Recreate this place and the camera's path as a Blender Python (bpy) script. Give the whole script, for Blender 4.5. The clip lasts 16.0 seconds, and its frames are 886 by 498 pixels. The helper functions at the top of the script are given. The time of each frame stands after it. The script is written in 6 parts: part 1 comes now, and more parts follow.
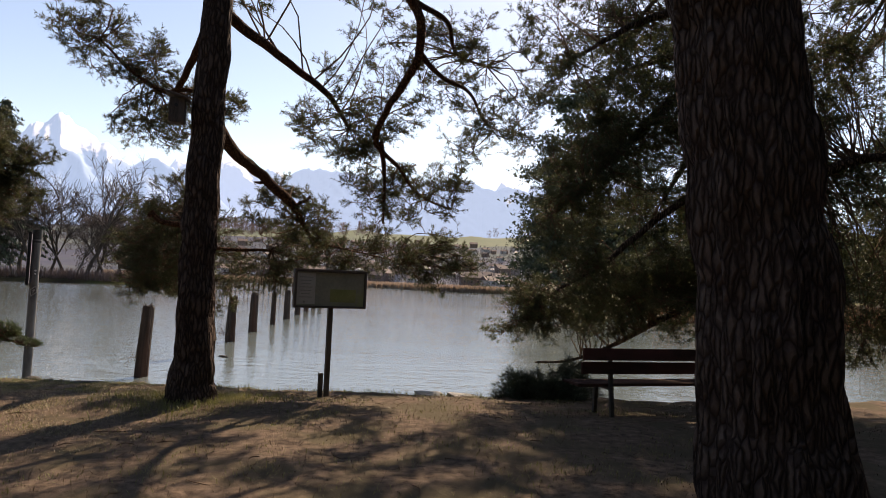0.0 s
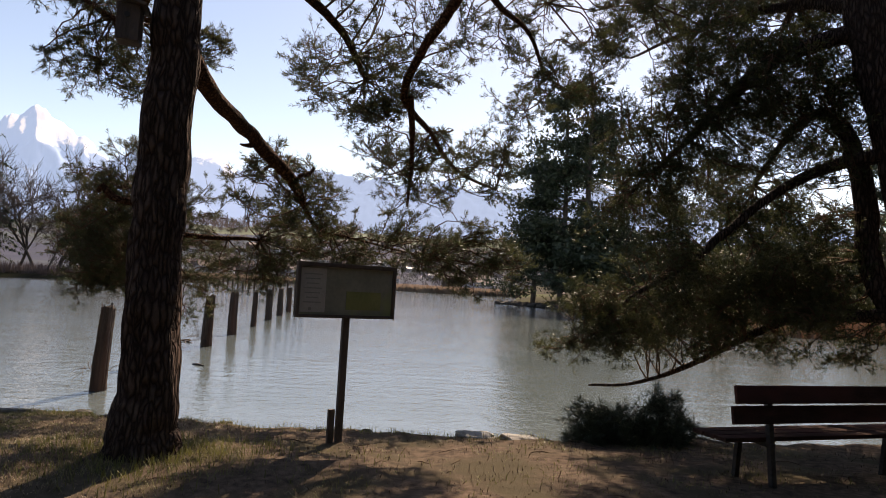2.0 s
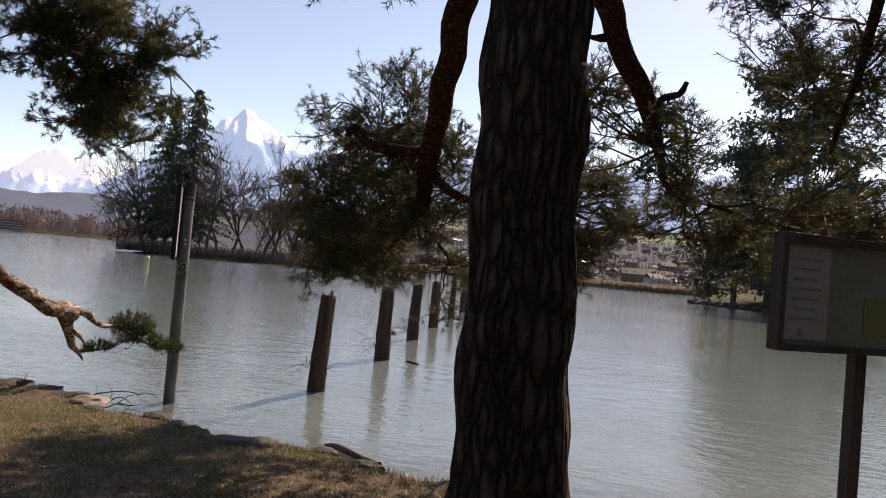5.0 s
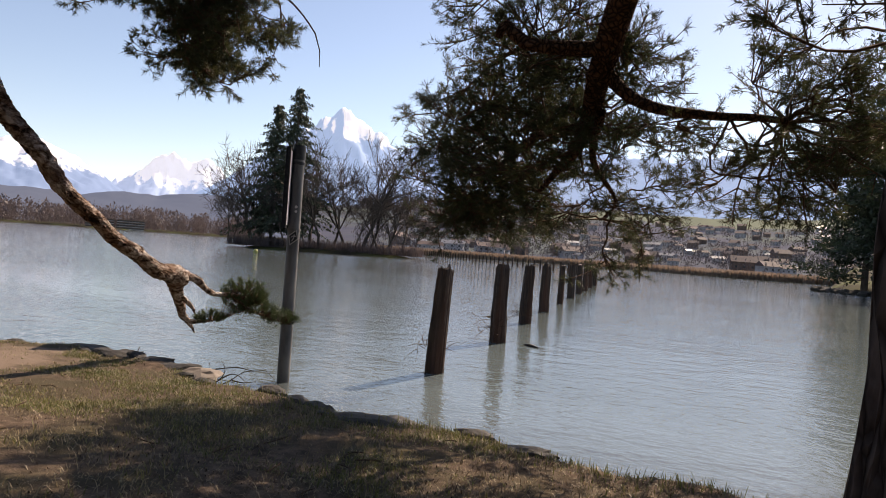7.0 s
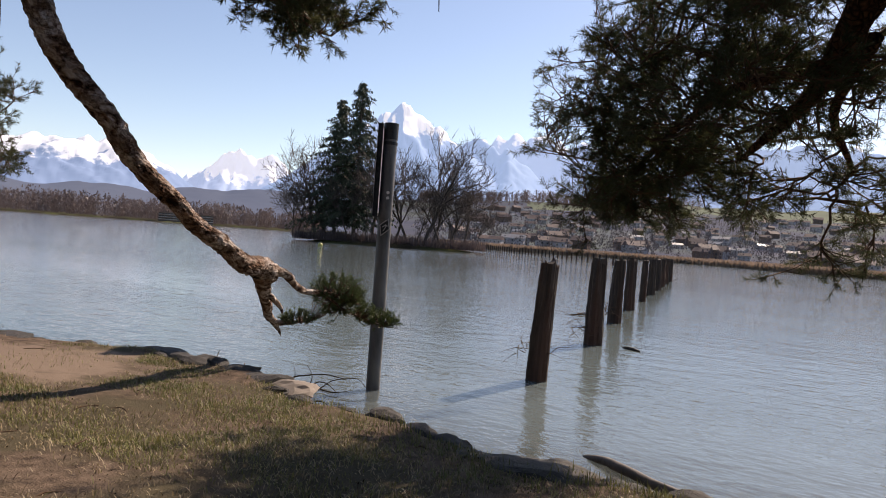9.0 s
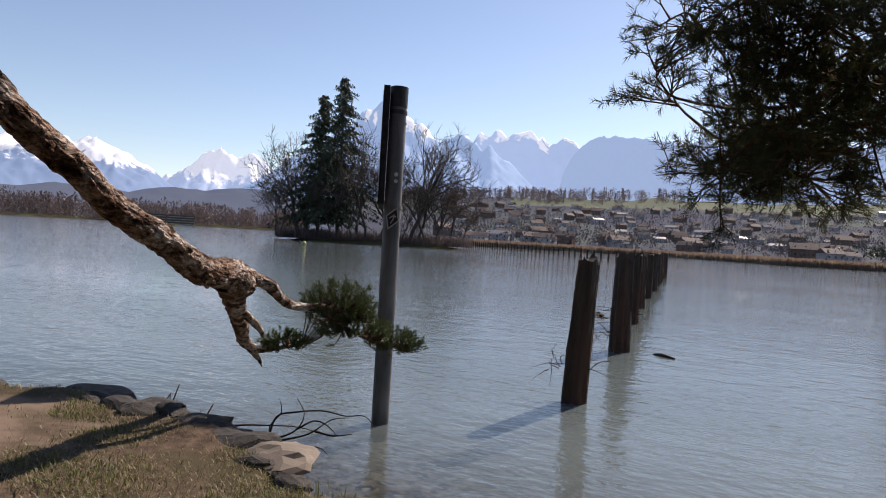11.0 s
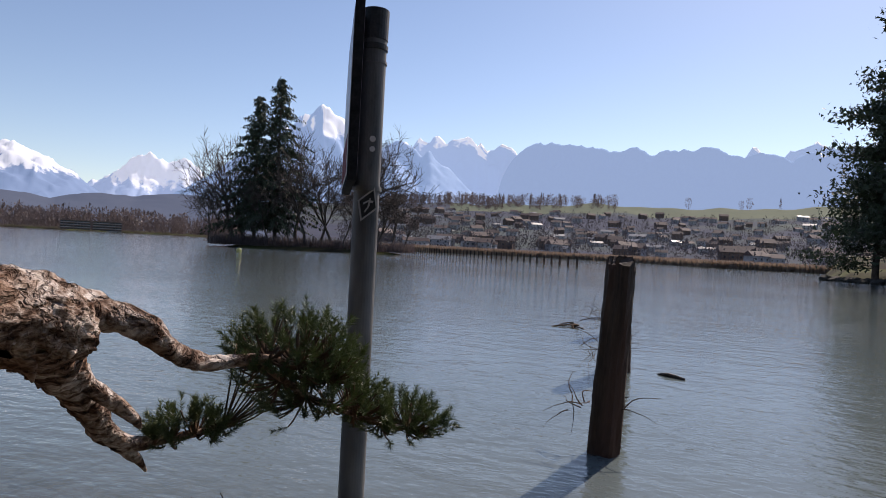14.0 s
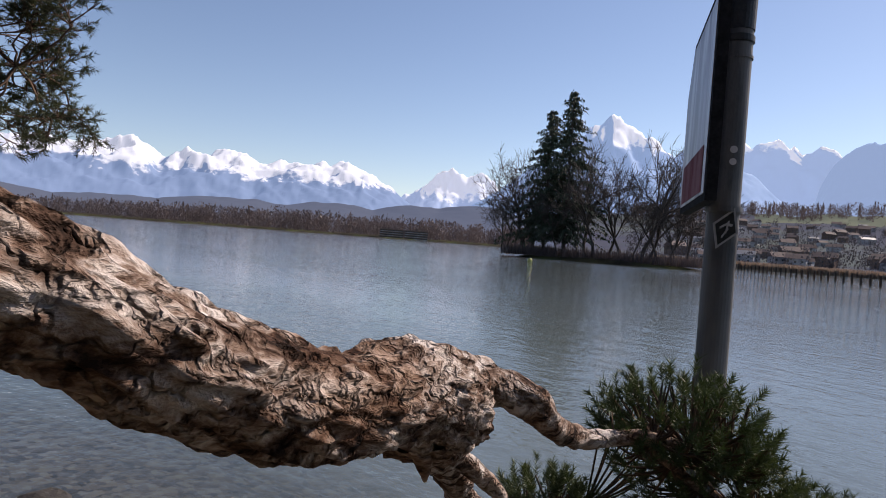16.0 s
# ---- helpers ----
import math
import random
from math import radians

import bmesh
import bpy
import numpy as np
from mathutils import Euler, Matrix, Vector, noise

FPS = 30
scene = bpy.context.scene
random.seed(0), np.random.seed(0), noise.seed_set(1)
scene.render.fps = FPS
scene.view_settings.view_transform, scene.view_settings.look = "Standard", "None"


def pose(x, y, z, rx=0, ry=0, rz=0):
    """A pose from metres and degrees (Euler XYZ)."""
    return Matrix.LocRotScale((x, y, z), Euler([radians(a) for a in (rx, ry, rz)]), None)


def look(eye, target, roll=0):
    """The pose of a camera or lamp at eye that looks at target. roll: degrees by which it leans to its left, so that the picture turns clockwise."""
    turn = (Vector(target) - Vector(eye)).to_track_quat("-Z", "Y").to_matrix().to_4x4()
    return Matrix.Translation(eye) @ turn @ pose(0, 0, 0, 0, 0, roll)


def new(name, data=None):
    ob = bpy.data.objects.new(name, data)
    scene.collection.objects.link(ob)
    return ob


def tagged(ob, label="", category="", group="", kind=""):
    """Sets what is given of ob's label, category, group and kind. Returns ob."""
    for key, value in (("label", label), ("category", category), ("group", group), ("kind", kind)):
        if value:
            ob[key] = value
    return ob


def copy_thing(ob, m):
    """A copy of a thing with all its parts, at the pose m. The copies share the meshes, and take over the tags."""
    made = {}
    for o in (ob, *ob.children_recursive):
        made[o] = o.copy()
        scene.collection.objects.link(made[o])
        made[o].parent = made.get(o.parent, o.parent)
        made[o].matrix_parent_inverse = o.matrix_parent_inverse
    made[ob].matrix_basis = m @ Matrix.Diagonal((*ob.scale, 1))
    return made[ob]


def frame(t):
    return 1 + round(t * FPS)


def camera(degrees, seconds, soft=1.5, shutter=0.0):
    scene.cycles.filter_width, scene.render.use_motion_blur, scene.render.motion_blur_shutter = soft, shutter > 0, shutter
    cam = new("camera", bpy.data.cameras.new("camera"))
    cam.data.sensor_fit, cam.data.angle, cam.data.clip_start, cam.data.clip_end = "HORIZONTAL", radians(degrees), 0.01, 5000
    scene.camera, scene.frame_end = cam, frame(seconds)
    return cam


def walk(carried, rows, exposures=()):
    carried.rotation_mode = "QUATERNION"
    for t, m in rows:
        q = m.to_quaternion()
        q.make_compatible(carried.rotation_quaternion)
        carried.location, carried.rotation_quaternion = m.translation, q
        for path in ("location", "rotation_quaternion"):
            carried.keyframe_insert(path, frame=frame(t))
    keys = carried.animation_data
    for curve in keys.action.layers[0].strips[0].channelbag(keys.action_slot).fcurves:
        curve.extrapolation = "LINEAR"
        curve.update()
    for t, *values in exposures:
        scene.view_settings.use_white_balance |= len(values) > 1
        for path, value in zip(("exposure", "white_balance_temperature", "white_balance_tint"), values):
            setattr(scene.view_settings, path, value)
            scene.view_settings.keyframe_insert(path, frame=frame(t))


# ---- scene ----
cam = camera(68.9, 16.0, soft=0.95)
PATH = [
    (0, (1.476, -1.218, 3.094), (1.247, 0.765, 3.202), 2.5),
    (0.5, (1.177, -0.439, 3.076), (0.985, 1.548, 3.185), 2.6),
    (1, (0.866, 0.238, 3.100), (0.695, 2.226, 3.212), 2.8),
    (1.5, (0.599, 0.859, 3.102), (0.432, 2.848, 3.215), 3.0),
    (2, (0.281, 1.476, 3.060), (0.110, 3.465, 3.174), 3.3),
    (2.5, (-0.052, 2.126, 3.084), (-0.228, 4.114, 3.196), 3.4),
    (3, (-0.350, 2.643, 3.098), (-0.561, 4.628, 3.210), 3.6),
    (3.5, (-0.773, 3.118, 3.127), (-1.114, 5.085, 3.225), 3.5),
    (4, (-1.267, 3.632, 3.171), (-1.762, 5.568, 3.233), 3.1),
    (4.5, (-1.799, 4.181, 3.021), (-2.443, 6.073, 3.089), 3.9),
    (4.7, (-2.001, 4.323, 2.981), (-2.666, 6.208, 3.042), 4.5),
    (6.8, (-3.251, 5.527, 2.441), (-4.128, 7.324, 2.452), 4.0),
    (7, (-3.313, 5.576, 2.420), (-4.261, 7.337, 2.425), 4.1),
    (7.5, (-3.541, 5.711, 2.359), (-4.602, 7.406, 2.349), 4.4),
    (8, (-3.833, 5.890, 2.348), (-4.932, 7.561, 2.334), 4.3),
    (8.5, (-4.210, 6.129, 2.315), (-5.315, 7.795, 2.293), 4.2),
    (9, (-4.643, 6.410, 2.325), (-5.746, 8.079, 2.299), 4.2),
    (9.2, (-4.790, 6.528, 2.343), (-5.894, 8.196, 2.314), 4.2),
    (11.5, (-6.531, 8.236, 2.232), (-7.568, 9.946, 2.203), 3.4),
    (12, (-6.908, 8.648, 2.206), (-7.909, 10.379, 2.193), 3.6),
    (12.5, (-7.245, 9.040, 2.141), (-8.170, 10.813, 2.125), 3.5),
    (13, (-7.575, 9.462, 2.110), (-8.414, 11.277, 2.106), 3.6),
    (13.5, (-7.748, 9.620, 2.106), (-8.521, 11.464, 2.107), 3.6),
    (14, (-7.873, 9.690, 2.150), (-8.772, 11.477, 2.146), 3.0),
    (14.5, (-8.173, 9.864, 2.154), (-9.225, 11.564, 2.144), 3.6),
    (15, (-8.330, 9.886, 2.222), (-9.517, 11.496, 2.206), 3.3),
    (15.5, (-8.418, 9.880, 2.231), (-9.831, 11.295, 2.212), 3.6),
    (16, (-8.519, 9.899, 2.241), (-10.090, 11.138, 2.215), 4.3),
]
EXPOSURES = [(0.0, 1.0, 8900, 20), (3.5, 0.85, 8900, 22), (4.7, 0.85, 8800, 22), (7.0, 0.80, 8300, 20), (9.0, 0.70, 7900, 20), (11.5, 0.46, 7300, 19), (16.0, 0.30, 7100, 20)]
walk(cam, [(t, look(eye, target, roll)) for t, eye, target, roll in PATH], EXPOSURES)

# ---- light ----
SUN_AZ, SUN_EL = 8.0, 40.0
world = bpy.data.worlds.new("world")
scene.world = world
world.use_nodes = True
sky = world.node_tree.nodes.new("ShaderNodeTexSky")
sky.sky_type, sky.sun_disc = "NISHITA", False
sky.sun_elevation, sky.sun_rotation = radians(SUN_EL), radians(SUN_AZ)
sky.air_density, sky.dust_density, sky.ozone_density = 0.9, 0.2, 2.6
back = world.node_tree.nodes["Background"]
back.inputs["Strength"].default_value = 0.11
world.node_tree.links.new(sky.outputs["Color"], back.inputs["Color"])
sun = new("sun", bpy.data.lights.new("sun", "SUN"))
sun.data.energy, sun.data.angle, sun.data.color = 4.2, radians(0.6), (1.0, 0.95, 0.88)
az, el = radians(SUN_AZ), radians(SUN_EL)
sun_dir = Vector((math.sin(az) * math.cos(el), math.cos(az) * math.cos(el), math.sin(el)))
sun.matrix_world = look(tuple(sun_dir * 60), (0, 0, 0))


# ---- materials ----
def material(name, c1, c2, scale=8.0, rough=0.8, bump=0.3, fine=60.0, stretch=(1, 1, 1), metal=0.0, big=0.6, c3=None, haze_glow=None):
    """Two-scale mottled surface: c1 to c2 by grain, pulled to c3 by large stains."""
    m = bpy.data.materials.new(name)
    m.use_nodes = True
    nt = m.node_tree
    n, l = nt.nodes, nt.links
    b = n["Principled BSDF"]
    b.inputs["Roughness"].default_value, b.inputs["Metallic"].default_value = rough, metal
    b.inputs["Specular IOR Level"].default_value = 0.04 if rough > 0.88 else 0.4
    co = n.new("ShaderNodeTexCoord")
    mp = n.new("ShaderNodeMapping")
    mp.inputs["Scale"].default_value = stretch
    l.new(co.outputs["Object"], mp.inputs["Vector"])

    def tex(s, d):
        t = n.new("ShaderNodeTexNoise")
        t.inputs["Scale"].default_value, t.inputs["Detail"].default_value = s, d
        l.new(mp.outputs["Vector"], t.inputs["Vector"])
        return t

    a, f, g = tex(scale, 6), tex(fine, 4), tex(big, 3)
    r = n.new("ShaderNodeValToRGB")
    r.color_ramp.elements[0].position, r.color_ramp.elements[1].position = 0.34, 0.68
    r.color_ramp.elements[0].color, r.color_ramp.elements[1].color = (*c1, 1), (*c2, 1)
    add = n.new("ShaderNodeMath")
    add.operation = "MULTIPLY_ADD"
    add.inputs[1].default_value, add.inputs[2].default_value = 0.4, 0.0
    l.new(f.outputs["Fac"], add.inputs[0])
    mixf = n.new("ShaderNodeMath")
    mixf.operation = "MULTIPLY_ADD"
    mixf.inputs[1].default_value = 0.6
    l.new(a.outputs["Fac"], mixf.inputs[0])
    l.new(add.outputs[0], mixf.inputs[2])
    l.new(mixf.outputs[0], r.inputs["Fac"])
    out = r.outputs["Color"]
    if c3:
        rr = n.new("ShaderNodeValToRGB")
        rr.color_ramp.elements[0].position, rr.color_ramp.elements[1].position = 0.45, 0.62
        l.new(g.outputs["Fac"], rr.inputs["Fac"])
        mx = n.new("ShaderNodeMix")
        mx.data_type = "RGBA"
        mx.inputs["B"].default_value = (*c3, 1)
        l.new(rr.outputs["Color"], mx.inputs["Factor"])
        l.new(out, mx.inputs["A"])
        out = mx.outputs["Result"]
    l.new(out, b.inputs["Base Color"])
    if bump:
        bp = n.new("ShaderNodeBump")
        bp.inputs["Strength"].default_value, bp.inputs["Distance"].default_value = bump, 0.02
        l.new(mixf.outputs[0], bp.inputs["Height"])
        l.new(bp.outputs["Normal"], b.inputs["Normal"])
    # emission for far ground: distance haze painted on, no light source
    if haze_glow:
        b.inputs["Emission Color"].default_value, b.inputs["Emission Strength"].default_value = (*haze_glow[:3], 1), haze_glow[3]
    return m


def bark_material(name, plate, crack, pale, stretch, crack_width=0.16, swirl=0.12):
    m = material(name, plate, pale, 14, 0.9, 0.5, 70, (1, 1, 0.5))
    n, l = m.node_tree.nodes, m.node_tree.links
    b = n["Principled BSDF"]
    co, mp, v = n.new("ShaderNodeTexCoord"), n.new("ShaderNodeMapping"), n.new("ShaderNodeTexVoronoi")
    mp.inputs["Scale"].default_value = stretch
    w = n.new("ShaderNodeTexNoise")
    w.inputs["Scale"].default_value = 7
    mixv = n.new("ShaderNodeMix")
    mixv.data_type = "VECTOR"
    mixv.inputs["Factor"].default_value = swirl
    l.new(co.outputs["Object"], w.inputs["Vector"])
    l.new(co.outputs["Object"], mixv.inputs["A"])
    l.new(w.outputs["Color"], mixv.inputs["B"])
    l.new(mixv.outputs["Result"], mp.inputs["Vector"])
    v.feature = "DISTANCE_TO_EDGE"
    v.inputs["Scale"].default_value = 1.0
    l.new(mp.outputs["Vector"], v.inputs["Vector"])
    r = n.new("ShaderNodeValToRGB")
    r.color_ramp.elements[0].position, r.color_ramp.elements[1].position = 0.0, crack_width
    l.new(v.outputs["Distance"], r.inputs["Fac"])
    mx = n.new("ShaderNodeMix")
    mx.data_type = "RGBA"
    mx.inputs["A"].default_value = (*crack, 1)
    l.new(r.outputs["Color"], mx.inputs["Factor"])
    old = b.inputs["Base Color"].links[0].from_socket
    l.new(old, mx.inputs["B"])
    l.new(mx.outputs["Result"], b.inputs["Base Color"])
    b2 = n.new("ShaderNodeBump")
    b2.inputs["Strength"].default_value, b2.inputs["Distance"].default_value = 0.9, 0.03
    l.new(r.outputs["Color"], b2.inputs["Height"])
    l.new(b.inputs["Normal"].links[0].from_socket, b2.inputs["Normal"])
    l.new(b2.outputs["Normal"], b.inputs["Normal"])
    return m


def leaf_material(name, c1, c2, through_light=0.35):
    m = material(name, c1, c2, 1.3, 0.55, 0.0, 9.0)
    n, l = m.node_tree.nodes, m.node_tree.links
    b = n["Principled BSDF"]
    tr, mix = n.new("ShaderNodeBsdfTranslucent"), n.new("ShaderNodeMixShader")
    l.new(b.inputs["Base Color"].links[0].from_socket, tr.inputs["Color"])
    mix.inputs["Fac"].default_value = through_light
    l.new(b.outputs["BSDF"], mix.inputs[1])
    l.new(tr.outputs["BSDF"], mix.inputs[2])
    l.new(mix.outputs["Shader"], n["Material Output"].inputs["Surface"])
    return m


def flaky_material(name):
    """Pale papery flakes over red-brown under-bark, drawn out along the limb."""
    m = bpy.data.materials.new(name)
    m.use_nodes = True
    n, l = m.node_tree.nodes, m.node_tree.links
    b = n["Principled BSDF"]
    b.inputs["Roughness"].default_value, b.inputs["Specular IOR Level"].default_value = 0.9, 0.1
    co = n.new("ShaderNodeTexCoord")

    def tex(scale, detail, st, rough=0.6, dist=0.0):
        mp, t = n.new("ShaderNodeMapping"), n.new("ShaderNodeTexNoise")
        mp.inputs["Scale"].default_value = st
        t.inputs["Scale"].default_value, t.inputs["Detail"].default_value = scale, detail
        t.inputs["Roughness"].default_value, t.inputs["Distortion"].default_value = rough, dist
        l.new(co.outputs["Object"], mp.inputs["Vector"])
        l.new(mp.outputs["Vector"], t.inputs["Vector"])
        return t.outputs["Fac"]

    plates, grain, patch = tex(15, 6, (1, 0.5, 1), 0.62, 0.7), tex(110, 4, (1, 0.4, 1)), tex(6, 3, (1, 0.6, 1))
    r = n.new("ShaderNodeValToRGB")
    e = r.color_ramp.elements
    e[0].position, e[0].color = 0.40, (0.03, 0.018, 0.013, 1)
    e[1].position, e[1].color = 0.64, (0.68, 0.61, 0.56, 1)
    for pos, c in ((0.45, (0.11, 0.064, 0.045, 1)), (0.505, (0.25, 0.175, 0.135, 1)), (0.565, (0.46, 0.38, 0.33, 1))):
        k = e.new(pos)
        k.color = c
    mix = n.new("ShaderNodeMath")
    mix.operation = "MULTIPLY_ADD"
    mix.inputs[1].default_value = 0.22
    half = n.new("ShaderNodeMath")
    half.operation = "MULTIPLY_ADD"
    half.inputs[1].default_value, half.inputs[2].default_value = 0.86, 0.0
    l.new(plates, half.inputs[0])
    l.new(grain, mix.inputs[0])
    l.new(half.outputs[0], mix.inputs[2])
    l.new(mix.outputs[0], r.inputs["Fac"])
    mx = n.new("ShaderNodeMix")
    mx.data_type, mx.blend_type = "RGBA", "MULTIPLY"
    pr = n.new("ShaderNodeValToRGB")
    pr.color_ramp.elements[0].position, pr.color_ramp.elements[1].position = 0.38, 0.6
    pr.color_ramp.elements[0].color, pr.color_ramp.elements[1].color = (0.60, 0.48, 0.40, 1), (1, 1, 1, 1)
    l.new(patch, pr.inputs["Fac"])
    mx.inputs["Factor"].default_value = 1.0
    l.new(r.outputs["Color"], mx.inputs["A"])
    l.new(pr.outputs["Color"], mx.inputs["B"])
    l.new(mx.outputs["Result"], b.inputs["Base Color"])
    bp = n.new("ShaderNodeBump")
    bp.inputs["Strength"].default_value, bp.inputs["Distance"].default_value = 1.0, 0.035
    l.new(mix.outputs[0], bp.inputs["Height"])
    warp, mv, vm, v = n.new("ShaderNodeTexNoise"), n.new("ShaderNodeMix"), n.new("ShaderNodeMapping"), n.new("ShaderNodeTexVoronoi")
    warp.inputs["Scale"].default_value, warp.inputs["Detail"].default_value = 18, 3
    mv.data_type = "VECTOR"
    mv.inputs["Factor"].default_value = 0.10
    vm.inputs["Scale"].default_value = (24, 8, 20)
    v.feature, v.inputs["Scale"].default_value = "DISTANCE_TO_EDGE", 1.0
    l.new(co.outputs["Object"], warp.inputs["Vector"])
    l.new(co.outputs["Object"], mv.inputs["A"])
    l.new(warp.outputs["Color"], mv.inputs["B"])
    l.new(mv.outputs["Result"], vm.inputs["Vector"])
    l.new(vm.outputs["Vector"], v.inputs["Vector"])
    cr = n.new("ShaderNodeValToRGB")
    cr.color_ramp.elements[0].position, cr.color_ramp.elements[1].position = 0.0, 0.13
    cr.color_ramp.elements[0].color, cr.color_ramp.elements[1].color = (0.16, 0.11, 0.085, 1), (1, 1, 1, 1)
    l.new(v.outputs["Distance"], cr.inputs["Fac"])
    cm = n.new("ShaderNodeMix")
    cm.data_type, cm.blend_type = "RGBA", "MULTIPLY"
    cm.inputs["Factor"].default_value = 0.5
    l.new(mx.outputs["Result"], cm.inputs["A"])
    l.new(cr.outputs["Color"], cm.inputs["B"])
    l.new(cm.outputs["Result"], b.inputs["Base Color"])
    b2 = n.new("ShaderNodeBump")
    b2.inputs["Strength"].default_value, b2.inputs["Distance"].default_value = 0.9, 0.012
    l.new(cr.outputs["Color"], b2.inputs["Height"])
    l.new(bp.outputs["Normal"], b2.inputs["Normal"])
    l.new(b2.outputs["Normal"], b.inputs["Normal"])
    return m


BARK = bark_material("pine_bark", (0.085, 0.06, 0.052), (0.03, 0.021, 0.018), (0.13, 0.098, 0.083), (22, 22, 4.5), 0.30, 0.05)
BARK_RED = bark_material("red_pine_bark", (0.11, 0.055, 0.033), (0.04, 0.022, 0.016), (0.20, 0.11, 0.07), (30, 22, 24), 0.25, 0.12)
BARK_PALE = flaky_material("pale_flaking_bark")
TWIG = material("twig_bark", (0.06, 0.04, 0.03), (0.14, 0.09, 0.06), 20, 0.9, 0.0)
DARK_TWIG = material("dark_twig_bark", (0.02, 0.016, 0.012), (0.05, 0.04, 0.03), 20, 0.9, 0.0)
BARE = material("bare_tree_bark", (0.06, 0.05, 0.045), (0.13, 0.108, 0.096), 2, 0.9, 0.0)
NEEDLE = leaf_material("pine_needles", (0.026, 0.036, 0.015), (0.088, 0.090, 0.036), 0.4)
NEEDLE_FRESH = leaf_material("fresh_pine_needles", (0.03, 0.055, 0.016), (0.085, 0.11, 0.03), 0.2)
NEEDLE_FAR = leaf_material("far_needles", (0.02, 0.035, 0.018), (0.045, 0.06, 0.03), 0.1)
WOODS = leaf_material("winter_woods", (0.085, 0.066, 0.066), (0.15, 0.115, 0.11), 0.45)
HEDGE = leaf_material("village_hedges", (0.04, 0.04, 0.048), (0.085, 0.075, 0.08), 0.35)
REED = leaf_material("dry_reed", (0.21, 0.15, 0.11), (0.35, 0.255, 0.19), 0.4)
REED_RED = leaf_material("red_reed", (0.17, 0.09, 0.05), (0.26, 0.145, 0.085), 0.2)
STRAW = leaf_material("dry_grass", (0.16, 0.12, 0.07), (0.42, 0.33, 0.20), 0.3)
GRASS = leaf_material("spring_grass", (0.09, 0.11, 0.025), (0.22, 0.20, 0.07), 0.3)
ROCK = material("wet_shore_rock", (0.022, 0.02, 0.019), (0.078, 0.068, 0.059), 14, 0.85, 1.0, 80, c3=(0.035, 0.032, 0.026), big=3)
POST_WOOD = material("weathered_pile_wood", (0.022, 0.016, 0.013), (0.08, 0.052, 0.038), 14, 0.85, 1.0, 60, (1, 1, 0.12), c3=(0.085, 0.04, 0.026), big=1.4)
STEEL = material("galvanised_steel", (0.045, 0.046, 0.048), (0.085, 0.086, 0.088), 5, 0.6, 0.08, 90, (1, 1, 0.3), metal=0.1, c3=(0.17, 0.165, 0.16), big=3)
BLACK = material("black_plastic", (0.012, 0.012, 0.012), (0.03, 0.03, 0.03), 30, 0.5, 0.1)
FRAME = material("dark_sign_frame", (0.018, 0.018, 0.02), (0.04, 0.04, 0.042), 20, 0.92, 0.1)
BENCH_WOOD = material("dark_bench_wood", (0.028, 0.017, 0.014), (0.075, 0.042, 0.034), 12, 0.89, 0.4, 90, (0.15, 1, 1), c3=(0.10, 0.04, 0.035), big=2)
IRON = material("dark_iron", (0.03, 0.03, 0.03), (0.08, 0.07, 0.065), 20, 0.6, 0.2, metal=0.5)
DARK_WOOD = material("dark_painted_wood", (0.045, 0.035, 0.03), (0.11, 0.085, 0.07), 10, 0.7, 0.5, 80, (1, 1, 0.2))
PANEL = material("faded_board_print", (0.18, 0.185, 0.15), (0.27, 0.27, 0.22), 3, 0.35, 0.05, 25, c3=(0.24, 0.27, 0.14), big=2.2)
PAPER = material("faded_notice_paper", (0.30, 0.29, 0.27), (0.40, 0.385, 0.35), 4, 0.4, 0.05, 40)
PALE_STONE = material("pale_kerb_stone", (0.34, 0.33, 0.31), (0.5, 0.48, 0.45), 9, 0.9, 0.6, 60)
LITTER = material("pine_litter", (0.06, 0.043, 0.032), (0.19, 0.135, 0.095), 3, 0.95, 0, 30)
SIGN_FACE = material("streaked_sign_face", (0.13, 0.09, 0.12), (0.40, 0.35, 0.42), 6, 0.35, 0.05, 50, (1, 1, 0.18), c3=(0.6, 0.58, 0.60), big=5)
INK = material("faded_ink", (0.20, 0.20, 0.19), (0.27, 0.265, 0.25), 20, 0.6, 0)
MAP_GREEN = material("faded_map_green", (0.17, 0.19, 0.07), (0.24, 0.25, 0.11), 4, 0.4, 0, 40)
WHITE = material("white_sign_paint", (0.30, 0.29, 0.30), (0.52, 0.50, 0.50), 4, 0.35, 0.05, 50, (1, 1, 0.2))
RED = material("faded_red_paint", (0.20, 0.05, 0.06), (0.38, 0.20, 0.21), 6, 0.92, 0.05, 50, (1, 1, 0.2))
BUOY = material("yellow_buoy_plastic", (0.26, 0.26, 0.06), (0.36, 0.35, 0.12), 3, 0.4, 0)
HOUSE_WALL = material("house_plaster", (0.26, 0.26, 0.27), (0.44, 0.43, 0.43), 0.4, 0.9, 0, 2)
HOUSE_DARK = material("timber_house_wall", (0.09, 0.065, 0.055), (0.19, 0.14, 0.115), 0.4, 0.9, 0, 2)
ROOF = material("tile_roof", (0.07, 0.05, 0.048), (0.15, 0.10, 0.09), 0.6, 0.8, 0, 4)
ROOF_PALE = material("pale_metal_roof", (0.14, 0.14, 0.15), (0.22, 0.22, 0.23), 0.6, 0.5, 0, 4)
PANE = material("dark_window_pane", (0.03, 0.035, 0.04), (0.06, 0.065, 0.07), 1, 0.15, 0)
